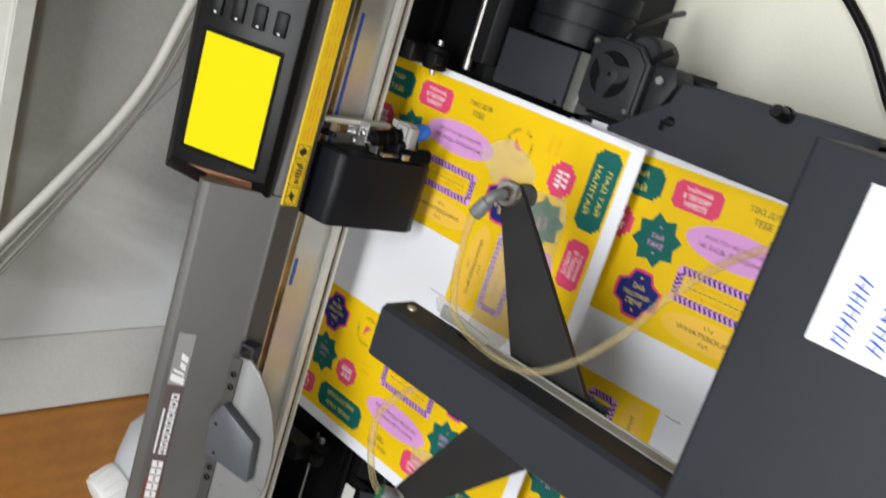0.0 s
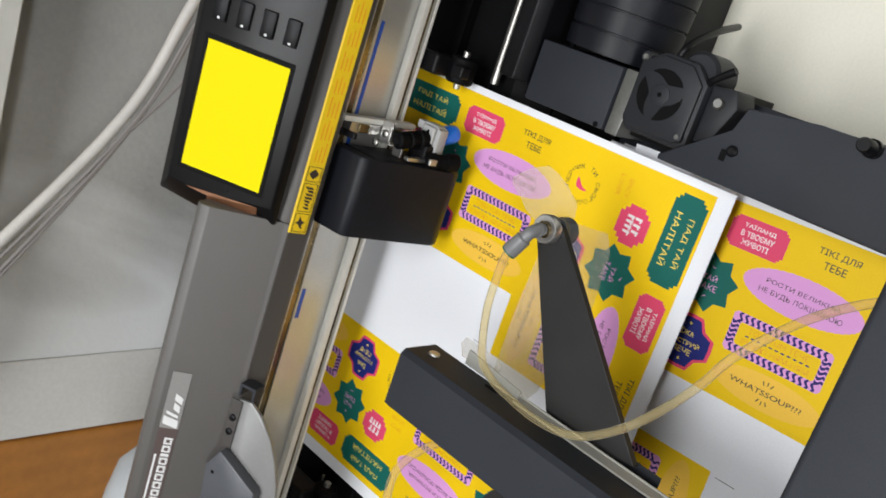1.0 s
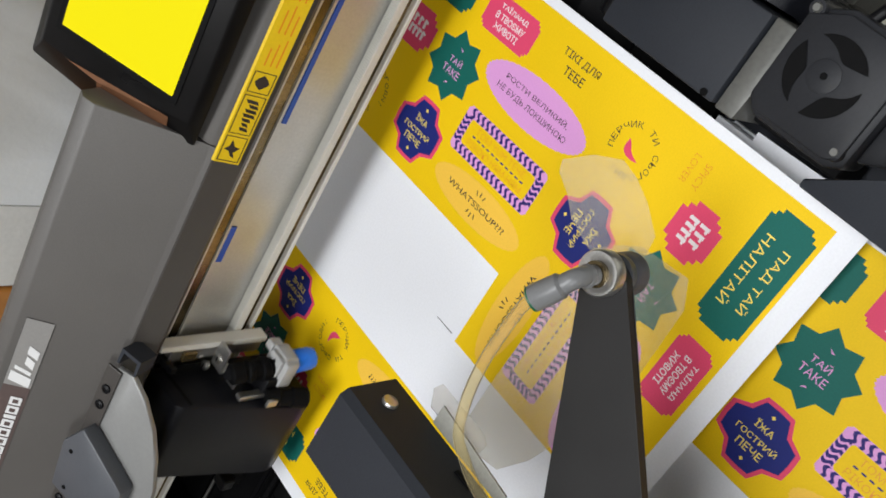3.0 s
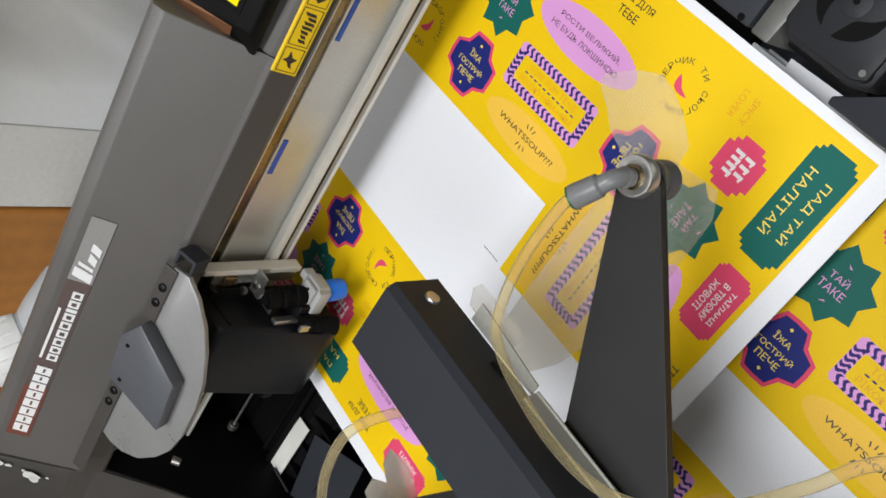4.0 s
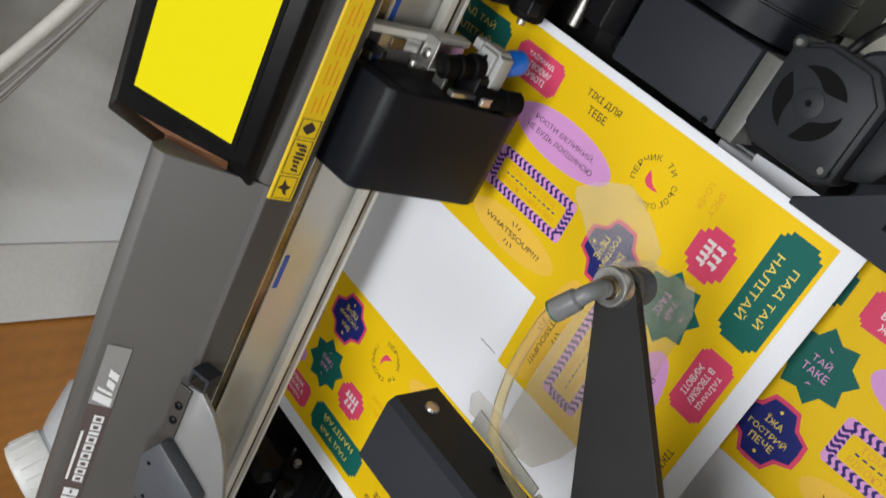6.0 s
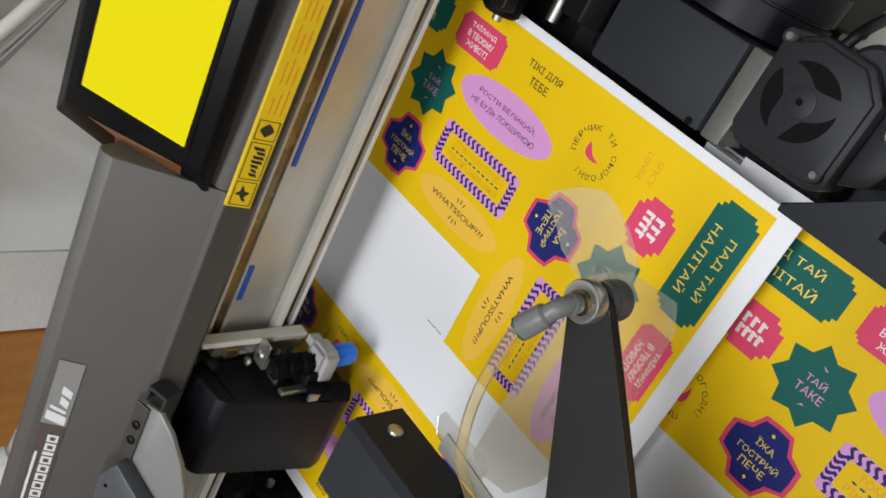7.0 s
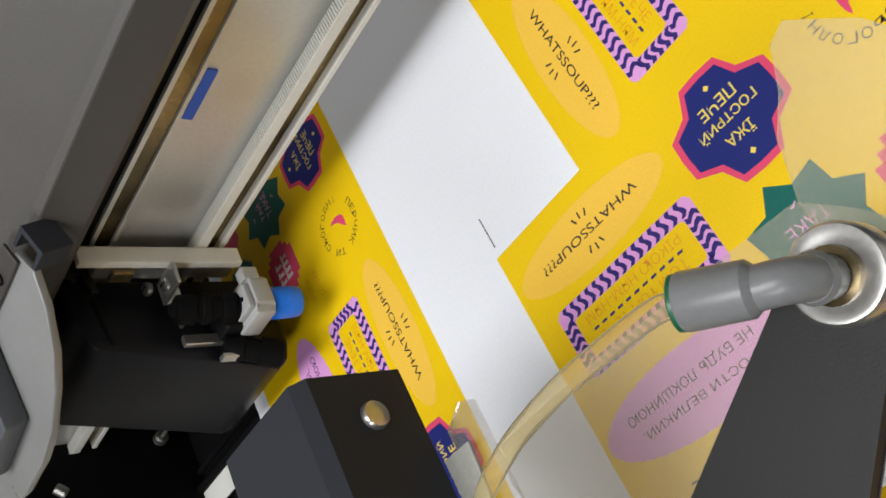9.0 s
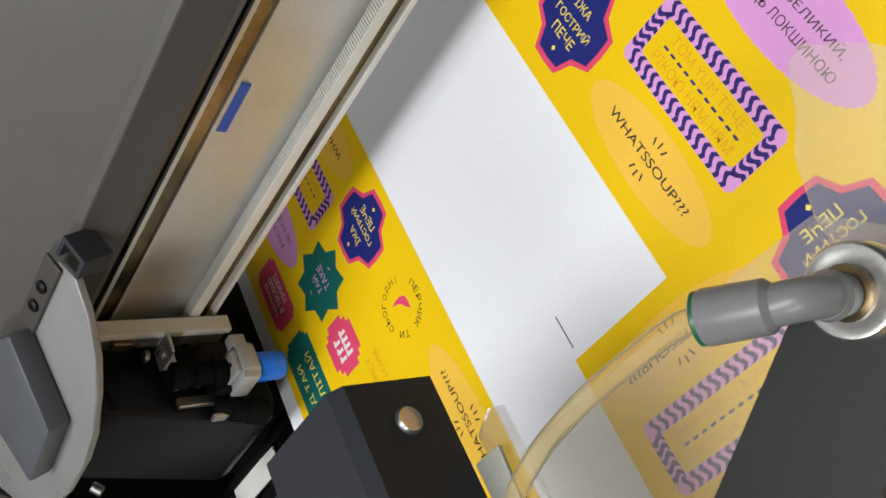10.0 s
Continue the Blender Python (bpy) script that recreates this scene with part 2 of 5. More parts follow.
def box(x0, x1, y0, y1, z0, z1, bevel=0.0, bm=None):
    out = bm or bmesh.new()
    tmp = bmesh.new()
    bmesh.ops.create_cube(tmp, size=1.0)
    for v in tmp.verts:
        v.co = Vector((x0 + (v.co.x + 0.5) * (x1 - x0), y0 + (v.co.y + 0.5) * (y1 - y0), z0 + (v.co.z + 0.5) * (z1 - z0)))
    if bevel:
        bmesh.ops.bevel(tmp, geom=tmp.edges[:], offset=bevel, segments=2, affect="EDGES", profile=0.5)
    return merge(out, tmp)


def merge(out, tmp, m=None):
    if m is not None:
        bmesh.ops.transform(tmp, matrix=m, verts=tmp.verts)
    table = {v: out.verts.new(v.co) for v in tmp.verts}
    for f in tmp.faces:
        out.faces.new([table[v] for v in f.verts])
    tmp.free()
    return out


def prism(profile, axis, a, b, bevel=0.0, bm=None):
    """A closed profile pushed along an axis from a to b. x: profile is (y, z); y: (x, z); z: (x, y)."""
    def at(p, c):
        return {"x": (c, p[0], p[1]), "y": (p[0], c, p[1]), "z": (p[0], p[1], c)}[axis]
    out = bm or bmesh.new()
    tmp = bmesh.new()
    lo = [tmp.verts.new(at(p, a)) for p in profile]
    hi = [tmp.verts.new(at(p, b)) for p in profile]
    n = len(profile)
    tmp.faces.new(lo[::-1])
    tmp.faces.new(hi)
    for i in range(n):
        tmp.faces.new((lo[i], lo[(i + 1) % n], hi[(i + 1) % n], hi[i]))
    if bevel:
        bmesh.ops.bevel(tmp, geom=tmp.edges[:], offset=bevel, segments=2, affect="EDGES", profile=0.5)
    return merge(out, tmp)


def lathe(p0, p1, rings, n=24, bm=None):
    """A turned body between two points; rings are (share of the way, radius)."""
    out = bm or bmesh.new()
    p0, p1 = Vector(p0), Vector(p1)
    q = (p1 - p0).to_track_quat("Z", "Y")
    loops = []
    for s, r in rings:
        c = p0.lerp(p1, s)
        loops.append([out.verts.new(c + q @ Vector((r * math.cos(2 * math.pi * k / n), r * math.sin(2 * math.pi * k / n), 0))) for k in range(n)])
    for a, b in zip(loops, loops[1:]):
        for k in range(n):
            out.faces.new((a[k], a[(k + 1) % n], b[(k + 1) % n], b[k]))
    out.faces.new(loops[0][::-1])
    out.faces.new(loops[-1])
    return out


def rod(p0, p1, r, n=20, bm=None, soft=0.15):
    length = (Vector(p1) - Vector(p0)).length
    e = min(r * soft / max(length, 1e-6), 0.3)
    return lathe(p0, p1, ((0, r * (1 - soft)), (e, r), (1 - e, r), (1, r * (1 - soft))), n, bm)


def sweep(points, r, n=12, steps=8, bm=None):
    """A round hose along a smooth curve through the points."""
    out = bm or bmesh.new()
    pts = [Vector(p) for p in points]
    ext = [pts[0] * 2 - pts[1]] + pts + [pts[-1] * 2 - pts[-2]]
    line = []
    for i in range(1, len(ext) - 2):
        a, b, c, d = ext[i - 1:i + 3]
        for k in range(steps):
            t = k / steps
            line.append(0.5 * (2 * b + (c - a) * t + (2 * a - 5 * b + 4 * c - d) * t * t + (3 * b - a - 3 * c + d) * t ** 3))
    line.append(pts[-1])
    loops, up = [], Vector((0.1, 0.2, 1)).normalized()
    for i, p in enumerate(line):
        d = (line[min(i + 1, len(line) - 1)] - line[max(i - 1, 0)]).normalized()
        side = d.cross(up).normalized()
        top = side.cross(d).normalized()
        up = top
        loops.append([out.verts.new(p + r * (math.cos(2 * math.pi * k / n) * side + math.sin(2 * math.pi * k / n) * top)) for k in range(n)])
    for a, b in zip(loops, loops[1:]):
        for k in range(n):
            out.faces.new((a[k], a[(k + 1) % n], b[(k + 1) % n], b[k]))
    out.faces.new(loops[0][::-1])
    out.faces.new(loops[-1])
    return out


def plate(points, z, bm=None, thick=0.00006):
    """A flat print: a closed outline lying at height z."""
    return prism(points, "z", z, z + thick, 0, bm)


# ---------------- the room ----------------
def room():
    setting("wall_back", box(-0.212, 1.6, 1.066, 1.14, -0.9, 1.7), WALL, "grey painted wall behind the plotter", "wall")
    # Unseen wall, added to stop world light leaking in past the cupboard.
    setting("wall_beyond", box(-1.6, -0.2955, 1.1405, 1.21, -0.9, 1.7), WALLW, "unseen white wall closing the gap behind the cupboard", "wall")
    setting("wall_pier", box(-0.2955, -0.2122, 1.064, 1.14, -0.9, 1.7), WALLW, "white plastered edge of the wall", "wall")
    # These walls are unseen: they close the room and hold back fill light.
    setting("wall_left", box(-1.7, -1.6, -2.0, 1.14, -0.9, 1.7), WALLD, "plain unseen wall, kept dark to cut bounce light", "wall")
    setting("wall_right", box(1.6, 1.7, -2.0, 1.14, -0.9, 1.7), WALLD, "plain unseen wall, kept dark to cut bounce light", "wall")
    setting("wall_front", box(-1.7, 1.7, -2.1, -2.0, -0.9, 1.7), WALLD, "plain unseen wall, kept dark to cut bounce light", "wall")
    setting("floor", box(-1.7, 1.7, -2.1, 1.14, -0.95, -0.9), FLOORM, "brown workshop floor", "floor")
    setting("ceiling", box(-1.7, 1.7, -2.1, 1.14, 1.7, 1.75), WALLW, "white ceiling", "ceiling")
    # Plain housings added above the unseen overhead light and the front fill.
    for x, y in ((0.06, 0.36), (0.06, -1.10)):
        lamp = thing("ceiling_light", (x, y, 1.7), "white housing over an unseen room light", "lamp")
        part("housing", box(x - 0.62, x + 0.62, y - 0.24, y + 0.24, 1.62, 1.70, 0.006), WHITEPL, lamp)
    door = thing("wooden_cupboard", (-0.7, 1.1, -0.9), "orange-brown varnished wooden cupboard beside the wall", "cupboard")
    part("side_panel", box(-1.2, -0.2975, 1.062, 1.14, -0.1, 0.6, 0.003), WOOD, door)
    part("lower_panel", box(-1.2, -0.2975, 1.06, 1.14, -0.9, -0.104, 0.003), WOOD, door)
    table = thing("work_table", (0.0, 0.4, -0.9), "cream laminate work table under the machine", "table")
    part("tabletop", box(-0.8, 1.2, -0.2, 1.05, -0.13, -0.10, 0.004), CREAM, table)
    for x in (-0.74, 1.14):
        for y in (-0.14, 0.99):
            part("leg", box(x - 0.025, x + 0.025, y - 0.025, y + 0.025, -0.9, -0.13, 0.003), WHITEPL, table)
    # white cable duct along the wall with a clip
    duct = thing("cable_duct", (0.2, 1.06, 0.17), "white plastic cable duct along the wall", "cable duct")
    part("duct_body", box(-0.211, 1.2, 1.028, 1.0655, 0.188, 0.2075, 0.002), WHITEPL, duct)
    part("duct_lid", box(-0.211, 1.2, 1.0255, 1.0276, 0.190, 0.2055, 0.0008), WHITEPL, duct)
    bundle = thing("cable_bundle", (0.1, 1.0, 0.1), "bundle of white and grey cables hanging at the wall", "cable")
    part("thick_cable", sweep([(0.30, 0.98, -0.03), (0.175, 0.995, 0.06), (0.05, 1.0, 0.105), (-0.085, 1.0, 0.2), (-0.3, 1.0, 0.36)], 0.0048), CABLE, bundle, "thick white cable", True)
    for i, (dx, dz, r) in enumerate(((0.012, -0.012, 0.0016), (0.02, -0.02, 0.0014), (-0.004, 0.007, 0.0013))):
        part("thin_cable", sweep([(0.28 + dx, 0.975, -0.03), (0.165 + dx * 1.5, 0.99, 0.055 + dz * 0.3), (0.05 + dx, 0.992, 0.098 + dz * 0.5), (-0.085, 0.993, 0.19 + dz * 0.5), (-0.3, 0.995, 0.35 + dz * 0.4)], r), CABLEGREY, bundle, "thin grey cable", True)
    part("thin_cable", sweep([(0.26, 0.96, -0.02), (0.12, 0.985, 0.05), (0.075, 0.99, 0.075), (0.035, 0.992, 0.105)], 0.0014), CABLEGREY, bundle, "thin grey cable", True)
    # black cable over the table
    black = thing("black_cable", (0.3, 0.5, -0.1), "black power cable lying on the cream table", "cable")
    part("cable_sheath", sweep([(0.40, 0.72, -0.0966), (0.36, 0.645, -0.0966), (0.3243, 0.5841, -0.0966), (0.3030, 0.5530, -0.0966), (0.2883, 0.5321, -0.0966), (0.2678, 0.5092, -0.0966), (0.2463, 0.4911, -0.0966), (0.2290, 0.4770, -0.0966), (0.2190, 0.4600, -0.0966), (0.2180, 0.4300, -0.0966)], 0.0032), BLACK, black, "", True)


room()


def bottle():
    b = thing("plastic_bottle", (-0.1800, 0.8930, -0.1), "white plastic bottle with a screw cap leaning behind the plotter", "bottle")
    foot, tip = Vector((-0.180, 0.8930, -0.0765)), Vector((-0.286, 0.8930, 0.1240))
    part("body", lathe(foot, foot.lerp(tip, 0.91), ((0, 0.044), (0.02, 0.047), (0.72, 0.047), (0.82, 0.045), (0.92, 0.030), (0.96, 0.0225), (1, 0.0225)), 36), BOTTLE, b, "", True)
    c0 = foot.lerp(tip, 0.885)
    cap = part("cap", lathe(c0, tip, ((0, 0.0230), (0.05, 0.0234), (0.8, 0.0230), (0.95, 0.0214), (1, 0.016)), 36), CAPW, b, "white ribbed screw cap", True)
    rib = bmesh.new()
    turn = (tip - c0).to_track_quat("Z", "Y")
    for k in range(18):
        a = 2 * math.pi * k / 18
        off = turn @ Vector((0.0231 * math.cos(a), 0.0231 * math.sin(a), 0))
        rod(c0.lerp(tip, 0.15) + off, c0.lerp(tip, 0.80) + off, 0.0008, 6, rib)
    part("grip_ribs", rib, CAPW, cap)


bottle()


# ---------------- the cutting plotter ----------------
def plotter():
    p = thing("cutting_plotter", (0.05, 0.80, -0.1), "grey desktop cutting plotter with a yellow-lit control panel", "plotter")
    # beam cover, lower where the control panel sits on it
    prof = [(0.7915, 0.1595), (0.797, 0.1625), (0.802, 0.161), (0.806, 0.150), (0.815, 0.100), (0.795, 0.1025), (0.766, 0.1015), (0.7640, 0.1030), (0.7655, 0.1155), (0.768, 0.1185)]
    part("beam_cover", prism(prof, "x", -0.2470, 0.0505, 0.0008), GREY, p, "warm grey plastic beam cover", True)
    low = [(0.7700, 0.1210), (0.8200, 0.1330), (0.835, 0.130), (0.835, 0.100), (0.795, 0.1025), (0.766, 0.1015), (0.7640, 0.1030), (0.7655, 0.1155), (0.768, 0.1190)]
    part("beam_cover", prism(low, "x", 0.0510, 0.46, 0.0008), GREY, p, "warm grey plastic beam cover", True)
    part("beam_lip", prism([(0.7625, 0.1015), (0.7618, 0.1035), (0.7648, 0.1165), (0.7660, 0.1165), (0.7640, 0.1015)], "x", -0.2470, 0.46), GREYDARK, p, "darker lower edge of the cover")
    # rail with its stripes
    part("rail", box(-0.2475, 0.46, 0.780, 0.80, 0.0366, 0.1010), ALU, p, "pale brushed aluminium rail")
    part("rail_groove", box(-0.2475, 0.46, 0.7775, 0.7798, 0.0905, 0.1010), DEEP, p, "black groove under the cover")
    part("rail_upper_edge", box(-0.2475, 0.46, 0.7760, 0.7798, 0.0885, 0.0902), ALU, p)
    part("rail_upper_strip", box(-0.2475, 0.46, 0.7775, 0.7798, 0.0825, 0.0883), GOLD, p, "metal strip with a yellow reflection painted in")
    part("rail_upper_edge", box(-0.2475, 0.46, 0.7765, 0.7798, 0.0808, 0.0823), ALU, p)
    part("rail_lower_strip", box(-0.2475, 0.46, 0.7740, 0.7798, 0.0454, 0.0500, 0.0006), WHITEPL, p, "white toothed belt along the rail")
    teeth = bmesh.new()
    for k in range(560):
        x = -0.2470 + k * 0.00126
        box(x, x + 0.00080, 0.7741, 0.7790, 0.0500, 0.0505, 0.0, teeth)
    part("belt_teeth", teeth, WHITEPL, p, "fine teeth of the belt", kind="stuff")
    part("rail_lower_groove", box(-0.2475, 0.46, 0.7785, 0.7798, 0.0392, 0.0452), GOLD, p, "groove with a yellow reflection painted in")
    part("rail_lower_edge", box(-0.2475, 0.46, 0.7755, 0.7798, 0.0368, 0.0390, 0.0004), WHITEPL, p)
    for a, b, z0, z1 in ((-0.0245, -0.0025, 0.0750, 0.0790), (0.058, 0.185, 0.0752, 0.0777)):
        part("blue_tape", box(a, b, 0.7790, 0.7799, z0, z1), BLUETAPE, p, "blue marker tape")
    # deck under the sheet, tray in front, rear wall
    part("platen", box(-0.2475, 0.46, 0.785, 0.834, -0.03, -0.004), DEEP, p, "black platen")
    part("front_deck", prism([(0.785, -0.012), (0.735, -0.014), (0.70, -0.035), (0.662, -0.04), (0.662, -0.0995), (0.834, -0.0995), (0.834, -0.0305), (0.785, -0.0305)], "x", -0.2475, 0.46, 0.0008), DEEP, p, "black plastic front deck")
    part("rear_wall", box(-0.2475, 0.46, 0.818, 0.834, 0.03, 0.0995), DEEP, p)
    for z, y, r in ((-0.004, 0.744, 0.0030), (-0.018, 0.722, 0.0045)):
        part("feed_shaft", rod((-0.2475, y, z - 0.006), (-0.166, y, z - 0.006), r * 0.8), DEEP, p, "black feed shaft", True)
        part("feed_shaft", rod((0.166, y, z), (0.45, y, z), r), STEEL if r < 0.004 else BLACK, p, "steel feed shaft", True)
    for x in (0.168, -0.176):
        r = part("pinch_roller", rod((x - 0.009, 0.762, 0.011), (x + 0.009, 0.762, 0.011), 0.0095, 24), DEEP, p, "black rubber pinch roller", True)
        part("roller_arm", box(x - 0.007, x + 0.007, 0.765, 0.80, 0.014, 0.034, 0.002), BLACK, r)
        part("roller_pin", rod((x - 0.013, 0.762, 0.011), (x + 0.013, 0.762, 0.011), 0.0025), STEEL, r, "", True)
        part("roller_spring", box(x - 0.004, x + 0.004, 0.748, 0.758, 0.018, 0.026, 0.001), BLACK, r)
    for y0, y1, z in ((0.752, 0.7545, -0.0125), (0.7085, 0.711, -0.0285), (0.695, 0.6975, -0.0375)):
        part("deck_ridge", box(-0.2475, 0.455, y0, y1, z - 0.004, z + 0.0015), BLACK, p)
    # deck clutter at the far end
    part("white_tag", prism([(-0.1985, 0.7412), (-0.1978, 0.7293), (-0.2474, 0.7293), (-0.2474, 0.7428)][::-1], "z", -0.0115, -0.0108), WHITEPL, p, "white paper tag on the black deck")
    part("dark_panel", prism([(-0.1960, 0.7240), (-0.1750, 0.6800), (-0.2250, 0.6720), (-0.2480, 0.7140)], "z", -0.0125, -0.0115, 0.0003), COATED, p, "blue-black plate on the deck")
    part("deck_rod", rod((-0.166, 0.7745, 0.0045), (-0.242, 0.7745, 0.0045), 0.0011), STEEL, p, "bright steel rod", True)
    part("rod_screw", rod((-0.2415, 0.7745, 0.0045), (-0.2465, 0.7745, 0.0045), 0.0036), STEEL, p, "", True)
    for a, b in (((-0.252, 0.772), (-0.252, 0.700)), ((-0.245, 0.735), (-0.245, 0.715)), ((-0.225, 0.700), (-0.160, 0.700))):
        part("deck_edge", rod((*a, -0.009), (*b, -0.009), 0.0009, 8), COATED, p)
    for x in (-0.19, -0.215, -0.235):
        part("deck_rib", box(x - 0.0012, x + 0.0012, 0.69, 0.75, -0.034, -0.0135), DEEP, p)
    # left end cover and side wall of the base
    end = [(0.7905, 0.1600), (0.797, 0.164), (0.803, 0.1625), (0.807, 0.150), (0.835, 0.085), (0.835, -0.0995), (0.66, -0.0995), (0.66, -0.028), (0.708, 0.0310), (0.742, 0.0732), (0.7665, 0.1050), (0.7675, 0.1185)]
    part("end_cover", prism(end, "x", -0.290, -0.2480, 0.0015), ENDGREY, p, "grey end cover with white scratches", True)
    part("end_lining", prism([(0.7640, 0.1000), (0.742, 0.0712), (0.708, 0.0290), (0.6625, -0.0275), (0.6625, -0.0994), (0.8340, -0.0994), (0.8340, 0.0950)], "x", -0.2479, -0.2472), DEEP, p, "black inner side of the end cover")
    random.seed(4)
    sc = bmesh.new()
    for cx, cy, w in ((-0.2525, 0.0065, 0.008), (-0.2530, 0.0115, 0.005), (-0.2575, 0.0250, 0.013), (-0.2600, 0.0280, 0.010), (-0.2560, 0.0340, 0.003), (-0.2545, 0.0200, 0.003)):
        pts = [(cy + w * 0.5 * math.cos(k * 0.785) * random.uniform(0.4, 1.0), w * 0.35 * math.sin(k * 0.785) * random.uniform(0.4, 1.0)) for k in range(8)]
        face = []
        for a, b in pts:
            s = a / 0.0495
            face.append(sc.verts.new((cx + b, 0.7902 - s * 0.0262 - 0.0007, 0.1600 - s * 0.0425 + 0.0004)))
        sc.faces.new(face)
    part("scratch", sc, SCRATCH, p, "worn white scratches")
    # name plate, with plain bars for the maker's name
    def on_face(x, s, lift):
        y, z = 0.7915 + (0.768 - 0.7915) * s, 0.1595 + (0.1185 - 0.1595) * s
        return Vector((x, y - 0.868 * lift, z + 0.497 * lift))
    def decal(name, x0, x1, s0, s1, lift, material, parent, label="", slant=0.0):
        bm = bmesh.new()
        bm.faces.new([bm.verts.new(on_face(x, s, lift)) for x, s in ((x0 + slant, s0), (x1 + slant, s0), (x1, s1), (x0, s1))])
        return part(name, bm, material, parent, label)
    lab = decal("name_plate", -0.2273, -0.0630, 0.075, 0.335, 0.0004, LABELDARK, p, "long dark name plate fading to silver, lettered in white")
    decal("red_end", -0.2273, -0.185, 0.075, 0.335, 0.0006, LABELRED, lab, "red-brown end of the plate")
    decal("silver_end", -0.105, -0.0630, 0.075, 0.335, 0.0006, LABELGREY, lab, "silver end of the plate")
    x = -0.2235
    for w in (0.0062, 0.0058, 0.0062, 0.0060, 0.0060, 0.0056, 0.0052, 0.0058):
        bar = decal("maker_name_bar", x, x + w, 0.13, 0.30, 0.0009, LABELINK, lab, "", 0.0004)
        decal("bar_gap", x + 0.0018, x + w - 0.0010, 0.205, 0.23, 0.0011, LABELRED if x < -0.186 else LABELDARK, bar)
        x += w + 0.0010
    x = -0.1635
    for w in (0.0050, 0.0050, 0.0054, 0.0054, 0.0054, 0.0054, 0.0024, 0.0052, 0.0052):
        bar = decal("model_name_bar", x, x + w, 0.185, 0.30, 0.0009, LABELINK, lab)
        if w > 0.003:
            decal("bar_gap", x + 0.0014, x + w - 0.0014, 0.215, 0.27, 0.0011, LABELDARK, bar)
        x += w + 0.0009
    decal("small_lettering_bar", -0.163, -0.125, 0.105, 0.135, 0.0009, LABELINK, lab)
    x = -0.1075
    for w, a, b in ((0.0060, 0.10, 0.31), (0.0022, 0.12, 0.29), (0.0050, 0.20, 0.29), (0.0050, 0.19, 0.30)):
        decal("script_bar", x + 0.003, x + w + 0.003, a, b, 0.0009, LABELINK, lab, "", 0.0030)
        x += w + 0.0016
    # warning label along the lower edge
    wl = part("warning_label", prism([(0.7615, 0.1060), (0.7605, 0.1068), (0.7628, 0.1180), (0.7640, 0.1185), (0.7645, 0.116)], "x", 0.0465, 0.30), WARN, p, "long yellow warning label with black signs")

    def on_label(x, q):
        return Vector((x, 0.76035 + 0.0023 * q, 0.1071 + 0.0108 * q))

    def sign(name, pts, material, bm=None):
        out = bm or bmesh.new()
        out.faces.new([out.verts.new(on_label(x, q)) for x, q in pts])
        if bm is None:
            part(name, out, material, wl)
    rim = bmesh.new()
    for x0, x1 in ((0.0475, 0.0600), (0.0612, 0.0800), (0.0812, 0.0910)):
        for pts in (((x0, 0.06), (x1, 0.06), (x1, 0.10), (x0, 0.10)), ((x0, 0.90), (x1, 0.90), (x1, 0.94), (x0, 0.94)), ((x0, 0.10), (x0 + 0.0004, 0.10), (x0 + 0.0004, 0.90), (x0, 0.90)), ((x1 - 0.0004, 0.10), (x1, 0.10), (x1, 0.90), (x1 - 0.0004, 0.90))):
            sign("", pts, BLACKINK, rim)
    part("label_border", rim, BLACKINK, wl)
    sign("warning_sign", ((0.0495, 0.30), (0.0520, 0.42), (0.0545, 0.22), (0.0550, 0.45), (0.0582, 0.62), (0.0550, 0.66), (0.0532, 0.84), (0.0526, 0.62), (0.0502, 0.48)), BLACKINK)
    random.seed(7)
    for k in range(7):
        xa = 0.0628 + k * 0.0022
        ya, yb = random.uniform(0.16, 0.36), random.uniform(0.60, 0.84)
        sign("warning_bar", ((xa, ya), (xa + 0.0016, ya + 0.08), (xa + 0.0019, yb), (xa + 0.0003, yb - 0.10)), BLACKINK)
    sign("warning_sign", [(0.0862 + 0.0034 * math.cos(k * 0.785) * (1, 0.6)[k % 2], 0.5 + 0.30 * math.sin(k * 0.785)) for k in range(8)], BLACKINK)
    txt = bmesh.new()
    for k in range(3):
        for x0 in range(14):
            xa = 0.094 + x0 * 0.0146
            q = 0.20 + k * 0.24
            xb = xa + 0.0125 - (k * 7 + x0 * 3) % 5 * 0.0012
            sign("", ((xa, q), (xb, q), (xb, q + 0.06), (xa, q + 0.06)), ORANGEINK, txt)
    part("small_print_bar", txt, ORANGEINK, wl)
    return p


PLOTTER = plotter()


